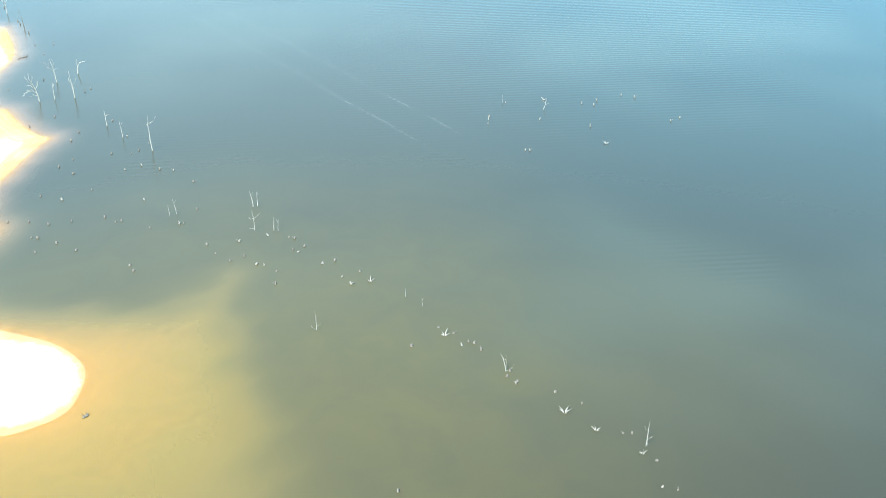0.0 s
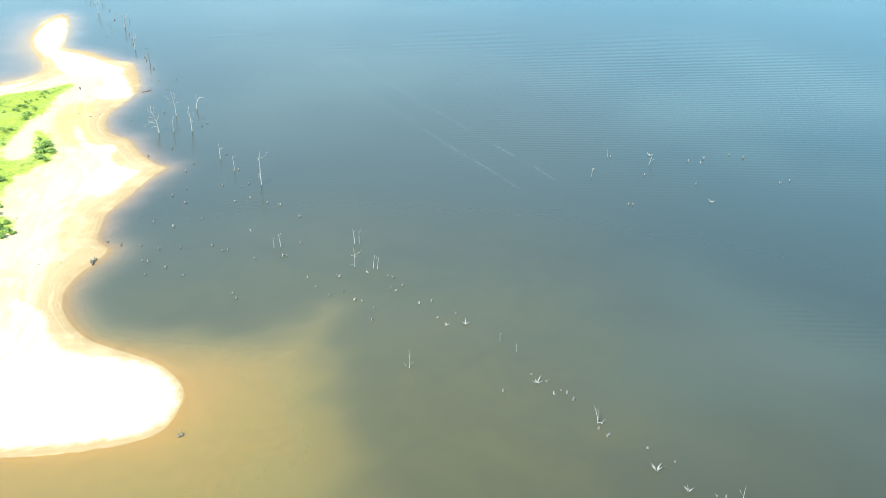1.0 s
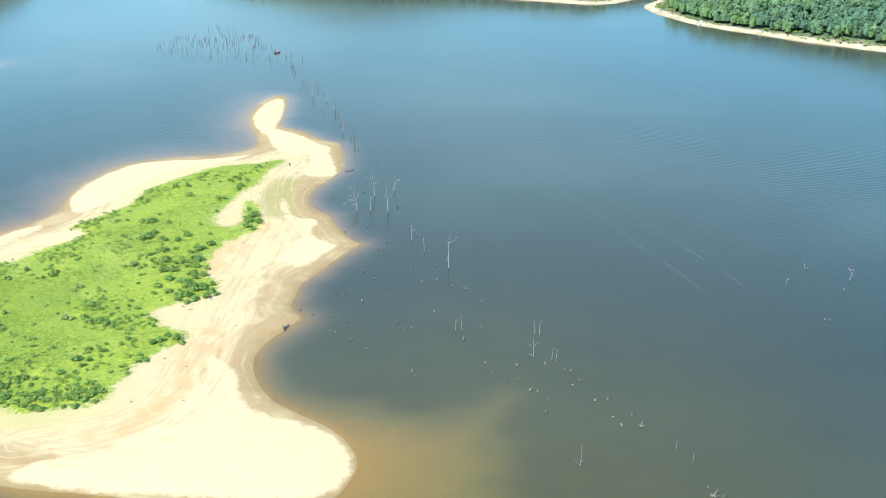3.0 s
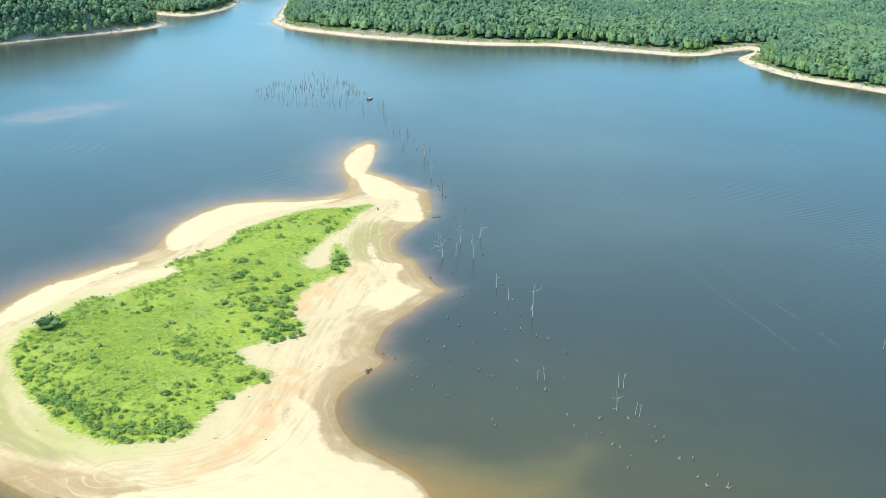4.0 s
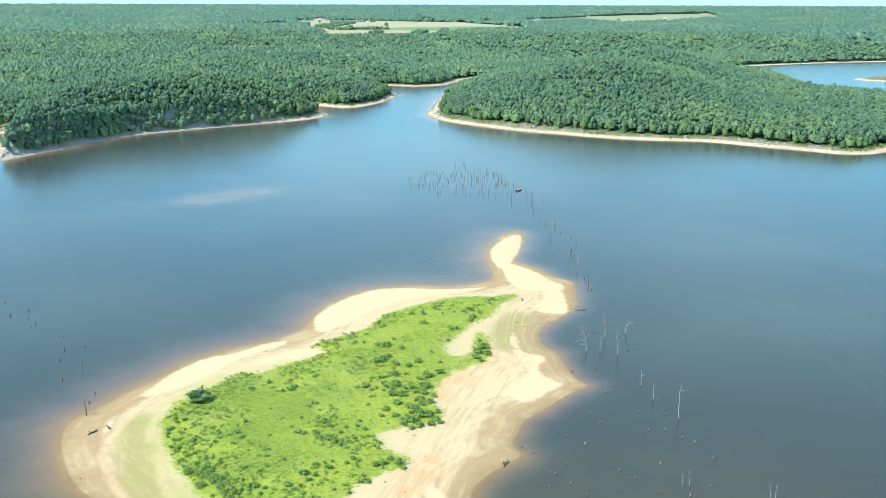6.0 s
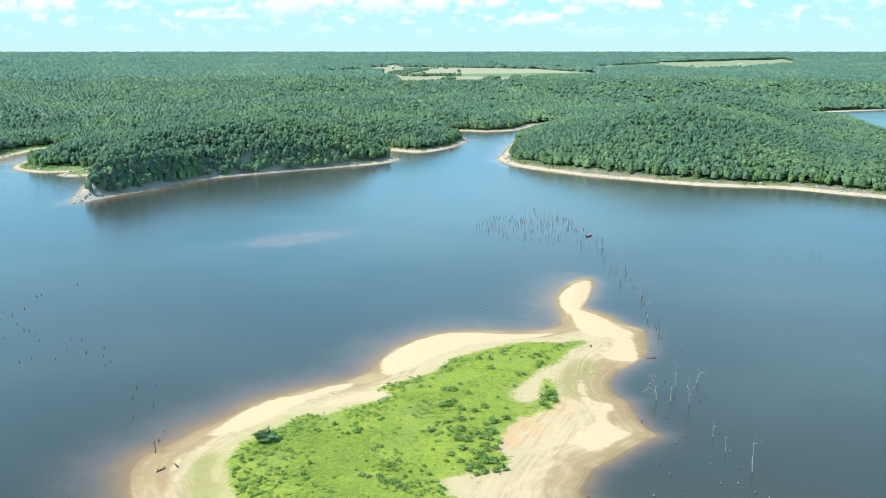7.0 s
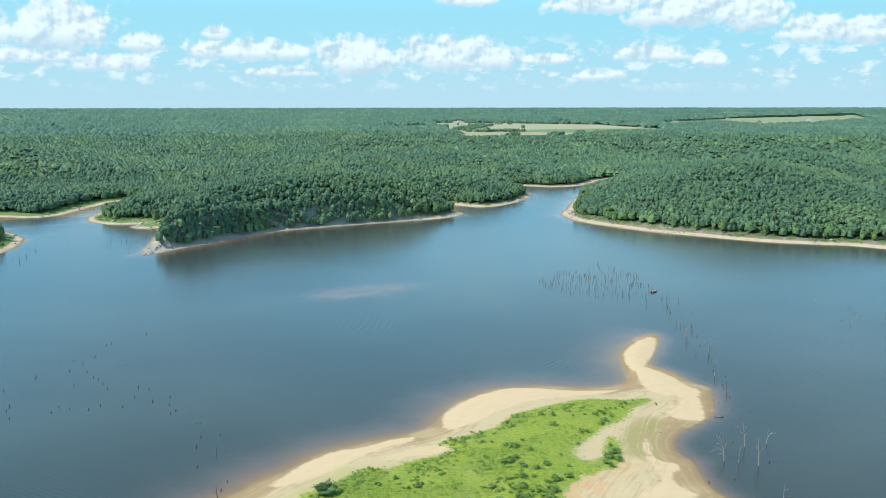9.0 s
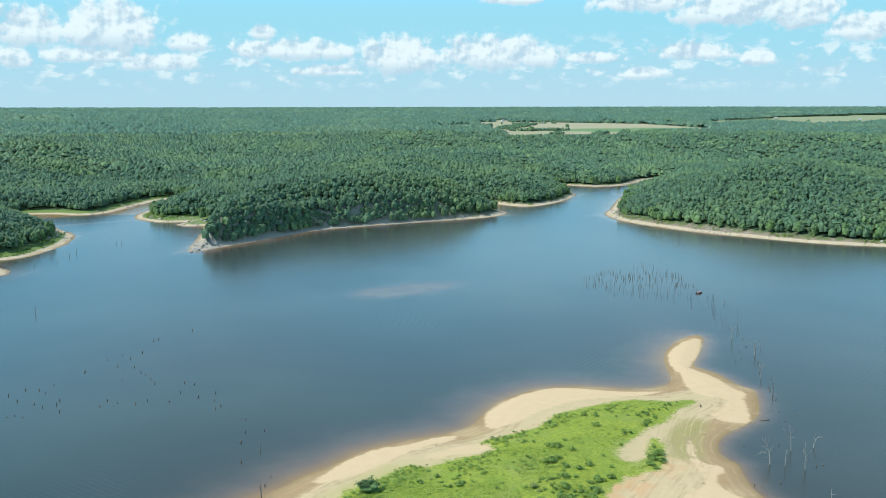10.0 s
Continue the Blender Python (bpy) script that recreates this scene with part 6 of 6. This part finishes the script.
def build_timber():
    gen = np.random.default_rng(15)
    kinds = [
        dead_tree(7, 10.0, 1, True, "thin bare drowned pole in the water"),
        dead_tree(9, 10.0, 4, False, "leaning drowned tree with few limbs"),
        dead_tree(11, 10.0, 1, True, "thin dark drowned stem of standing timber", SOAKED),
        dead_tree(13, 10.0, 3, False, "dark drowned stem with broken limbs", SOAKED),
    ]
    stems = []

    def stand(k, x, y, tall, girth, tilt=0.0):
        s = tall / 10.0
        m = Matrix.Translation((x, y, 0)) @ Matrix.Rotation(gen.uniform(0, 6.28), 4, "Z") @ Matrix.Rotation(tilt, 4, "X") @ Matrix.Diagonal((s * girth, s * girth, s, 1))
        stems.append((k, m))

    for x, y, tall, k in TALL:
        stand(k, x, y, tall, 2.4 if k > 1 else 1.5, 0.35 if k == 1 else gen.uniform(-0.06, 0.06))
    # the standing timber north of the spit and the thin stems off the wooded points
    poly = np.array([(50, 499), (63, 533), (78, 553), (99, 558), (104, 513), (106, 488), (103, 451), (94, 428), (84, 450), (66, 463), (53, 475)], float)
    n, far_stems = 0, []
    while n < 260:
        x, y = gen.uniform(49, 108), gen.uniform(425, 560)
        if inside_by(np.array([x]), np.array([y]), poly)[0] > 0 and gen.random() < (0.4 + 0.6 * (y > 455)) * (1 - 0.7 * (y > 530)):
            if y > 478:
                far_stems.append((x, y, -0.2, gen.uniform(0.7, 2.1)))
            else:
                stand(2 if gen.random() < 0.8 else 3, x, y, gen.uniform(0.7, 2.1), 2.7)
            n += 1
    for _ in range(40):
        s = gen.random()
        stand(2, 106 - 10 * s + gen.normal() * 3.5, 462 - 125 * s + gen.normal() * 5, gen.uniform(0.7, 2.0), 3.0)
    for _ in range(30):
        stand(2, 198 + gen.normal() * 22, 417 + gen.normal() * 14, gen.uniform(0.6, 1.7), 2.8)
    for cx, cy, wide, deep, count in ((-215, 650, 28, 55, 30), (-255, 560, 14, 50, 16), (155, 640, 40, 20, 8)):
        for _ in range(count):
            x, y = cx + gen.normal() * wide * 0.5, cy + gen.normal() * deep * 0.5
            q = land(np.array([x]), np.array([y]))
            if q["d"][0] < -4:
                stand(2, x, y, gen.uniform(1.3, 3.2), 2.4)
    set_out(kinds, stems)
    templates = []
    for seed in range(4):
        bm = bmesh.new()
        random.seed(seed + 90)
        bend = random.uniform(-0.12, 0.12)
        tube(bm, [(0, 0, -0.3), (bend * 0.3, 0, 0.35), (bend, 0.02, 0.75), (bend * 1.4, 0, 1.0)], [0.075, 0.06, 0.045, 0.02], 5, 0.04)
        if seed % 2:
            tube(bm, [(bend * 0.6, 0, 0.5), (0.14, 0.05, 0.66), (0.2, 0.08, 0.85)], [0.035, 0.025, 0.01], 4, 0.02)
        bmesh.ops.triangulate(bm, faces=bm.faces[:])
        bm.verts.index_update()
        templates.append((np.array([v.co[:] for v in bm.verts]), np.array([[v.index for v in f.verts] for f in bm.faces])))
        bm.free()
    far_stems = np.array(far_stems)
    me = planted("standing_timber", templates, far_stems[:, :3], np.full(len(far_stems), 1.4), far_stems[:, 3], SOAKED)
    tagged(new("standing_timber", me), "dark drowned stems standing in open water", "dead trees", kind="stuff")
    pale = [stump(s, WEATHERED, "short grey weathered stump standing in the water", "stumps off the island") for s in range(4)]
    dark = [stump(s + 10, SOAKED, "dark weathered stump standing in the water", "stumps in the open lake") for s in range(3)]
    posts = {0: [], 1: []}

    def post(pool, k, x, y, tall, girth):
        m = Matrix.Translation((x, y, 0)) @ Matrix.Rotation(gen.uniform(0, 6.28), 4, "Z") @ Matrix.Diagonal((girth, girth, tall, 1))
        posts[k].append((len(posts[k]) % len(pool), m))

    for x, y in STUMPS_BAY + STUMPS_ROW:
        post(*((pale, 0) if gen.random() < 0.28 else (dark, 1)), x, y, gen.uniform(0.22, 0.5), gen.uniform(0.65, 1.1))
    for x, y in STUMPS_EAST:
        post(pale, 0, x, y, gen.uniform(0.3, 0.7), gen.uniform(0.5, 0.8))
    for x, y in STUMPS_SPIT + STUMPS_WEST + STUMPS_FAR_WEST:
        post(dark, 1, x, y, gen.uniform(0.2, 0.75), gen.uniform(0.6, 0.95))
    set_out(pale, posts[0])
    set_out(dark, posts[1])
    first = snag(3)
    set_out([first], [(0, Matrix.Translation((x, y, 0)) @ Matrix.Rotation(gen.uniform(0, 6.28), 4, "Z") @ Matrix.Scale(s, 4)) for x, y, s in SNAGS])
    # driftwood on the beach and in the shallows
    for x, y, long, turn in ((38, 177, 1.6, 0.5), (-47, 202, 2.6, 0.9), (81, 274, 3.0, 0.1), (33, 116, 0.9, 0.2), (37.6, 176.2, 0.9, 1.2), (65, 284, 1.4, 1.4), (-44, 203.5, 1.5, 2.2)):
        random.seed(int(x * 7 + y))
        thing = tagged(new("drift_log"), "dark driftwood log lying on the shore", "driftwood", "driftwood")
        bm = bmesh.new()
        tube(bm, [(-long / 2, 0, 0.1), (-long / 5, 0.12, 0.16), (long / 4, -0.08, 0.2), (long / 2, 0.1, 0.34)], [0.17, 0.2, 0.16, 0.08], 7, 0.12)
        part("log", bm, SOAKED, thing)
        for e in (-1, 1):
            bm = bmesh.new()
            tube(bm, [(e * long * 0.2, 0, 0.16), (e * long * 0.3, 0.25, 0.5), (e * long * 0.42, 0.3, 0.85)], [0.08, 0.06, 0.02], 5, 0.03)
            part("limb", bm, SOAKED, thing)
        z = land(np.array([x], float), np.array([y], float))["z"][0]
        thing.matrix_basis = Matrix.Translation((x, y, max(z, -0.12))) @ Matrix.Rotation(turn, 4, "Z")


# ---- the boat beside the timber ----
def build_boat():
    hull_mat = plain_material("dark_boat_paint", (0.10, 0.05, 0.045), (0.16, 0.08, 0.07), 3, 0.35, bump=0.05)
    deck_mat = plain_material("pale_deck_carpet", (0.30, 0.25, 0.24), (0.42, 0.36, 0.35), 20, 0.9)
    seat_mat = plain_material("white_vinyl", (0.42, 0.38, 0.37), (0.52, 0.47, 0.46), 8, 0.5, bump=0.1)
    motor_mat = plain_material("black_cowling", (0.02, 0.02, 0.022), (0.035, 0.035, 0.04), 8, 0.35, bump=0.05)
    boat = tagged(new("fishing_boat"), "small dark-hulled fishing boat with pale deck beside drowned timber", "boat")
    stations = [(-2.5, 0.95, -0.12), (-1.0, 1.02, -0.18), (0.6, 0.98, -0.18), (1.7, 0.66, -0.10), (2.45, 0.22, 0.12), (2.7, 0.03, 0.38)]
    bm = bmesh.new()
    rings = []
    for x, w, keel in stations:
        rings.append([bm.verts.new(p) for p in ((x, -w, 0.52), (x, -w * 0.86, 0.08), (x, 0, keel), (x, w * 0.86, 0.08), (x, w, 0.52), (x, w * 0.9, 0.50), (x, 0, 0.44), (x, -w * 0.9, 0.50))])
    for a, b in zip(rings, rings[1:]):
        for s in range(8):
            bm.faces.new((a[s], a[(s + 1) % 8], b[(s + 1) % 8], b[s]))
    bm.faces.new(rings[0][::-1])
    bm.faces.new(rings[-1])
    part("hull", bm, hull_mat, boat)

    def block(name, size, at, mat, parent, bevel=0.04):
        b = bmesh.new()
        bmesh.ops.create_cube(b, size=1.0, matrix=Matrix.Translation(at) @ Matrix.Diagonal((*size, 1)))
        bmesh.ops.bevel(b, geom=b.edges[:], offset=bevel, segments=2, affect="EDGES")
        return part(name, b, mat, parent)

    block("front_deck", (1.5, 1.1, 0.06), (1.2, 0, 0.55), deck_mat, boat, 0.015)
    block("rear_deck", (1.0, 1.7, 0.06), (-1.9, 0, 0.55), deck_mat, boat, 0.015)
    for x, y in ((-0.7, 0.4), (-0.7, -0.4), (1.5, 0.0)):
        seat = block("seat", (0.5, 0.5, 0.16), (x, y, 0.72), seat_mat, boat)
        block("backrest", (0.12, 0.48, 0.5), (x - 0.24, y, 1.0), seat_mat, seat)
    console = block("console", (0.45, 0.5, 0.55), (0.1, 0.45, 0.75), motor_mat, boat)
    bm = bmesh.new()
    tube(bm, [(-0.02, 0.2, 0.95), (-0.08, 0.45, 1.02), (-0.02, 0.7, 0.95)], [0.02, 0.02, 0.02], 6)
    part("steering_wheel", bm, motor_mat, console)
    motor = block("outboard_motor", (0.45, 0.4, 0.5), (-2.8, 0, 0.75), motor_mat, boat, 0.08)
    block("lower_unit", (0.18, 0.12, 0.9), (-2.85, 0, 0.1), motor_mat, motor, 0.03)
    boat.matrix_basis = Matrix.Translation((104, 468, 0.0)) @ Matrix.Rotation(radians(48), 4, "Z") @ Matrix.Scale(0.9, 4)


# ---- farms on the plateau ----
def build_farms():
    wall_mat = plain_material("white_painted_boards", (0.70, 0.69, 0.66), (0.82, 0.81, 0.78), 2, 0.7, (1, 1, 0.2))
    roof_mat = plain_material("grey_sheet_roof", (0.42, 0.42, 0.42), (0.60, 0.60, 0.60), 1, 0.45, (0.3, 1, 1), metal=0.3)
    spots = [(160, 2725, 10, 0.2), (505, 2228, 8, 0.5), (959, 3300, 10, 0.1), (1132, 3035, 9, -0.3), (53, 2956, 11, 0.4)]
    for x, y, long, turn in spots:
        barn = tagged(new("barn"), "white farm building with a grey gable roof among fields", "barn", "barns on the farmland")
        w, h, top = long * 0.55, long * 0.28, long * 0.45
        bm = bmesh.new()
        ends = []
        for s in (-1, 1):
            ends.append([bm.verts.new((s * long / 2, p, z)) for p, z in ((-w / 2, -1), (w / 2, -1), (w / 2, h), (0, top), (-w / 2, h))])
        for i in range(5):
            bm.faces.new((ends[0][i], ends[0][(i + 1) % 5], ends[1][(i + 1) % 5], ends[1][i]))
        bm.faces.new(ends[0][::-1])
        bm.faces.new(ends[1])
        part("wall", bm, wall_mat, barn)
        for e in (-1, 1):
            bm = bmesh.new()
            rows = []
            for lift in (0.05, 0.3):
                rows.append([bm.verts.new((s * (long / 2 + 0.6), e * q * (w / 2 + 0.7), (h - 0.3) * q + top * (1 - q) + lift)) for s, q in ((-1, 0), (1, 0), (1, 1), (-1, 1))])
            for i in range(4):
                bm.faces.new((rows[0][i], rows[0][(i + 1) % 4], rows[1][(i + 1) % 4], rows[1][i]))
            bm.faces.new(rows[0][::-1])
            bm.faces.new(rows[1])
            part("roof", bm, roof_mat, barn)
        bm = bmesh.new()
        bmesh.ops.create_cube(bm, size=1.0, matrix=Matrix.Translation((0, -w / 2 - 0.05, h * 0.38)) @ Matrix.Diagonal((long * 0.18, 0.16, h * 0.76, 1)))
        part("door", bm, roof_mat, barn)
        z = land(np.array([x], float), np.array([y], float))["z"][0]
        barn.matrix_basis = Matrix.Translation((x, y, z)) @ Matrix.Rotation(turn, 4, "Z")


build_woods()
build_farms()
build_shore_trees()
build_shore_rubble()
build_island_plants()
build_beach_litter()
build_timber()
build_drowned_trees()
build_boat()
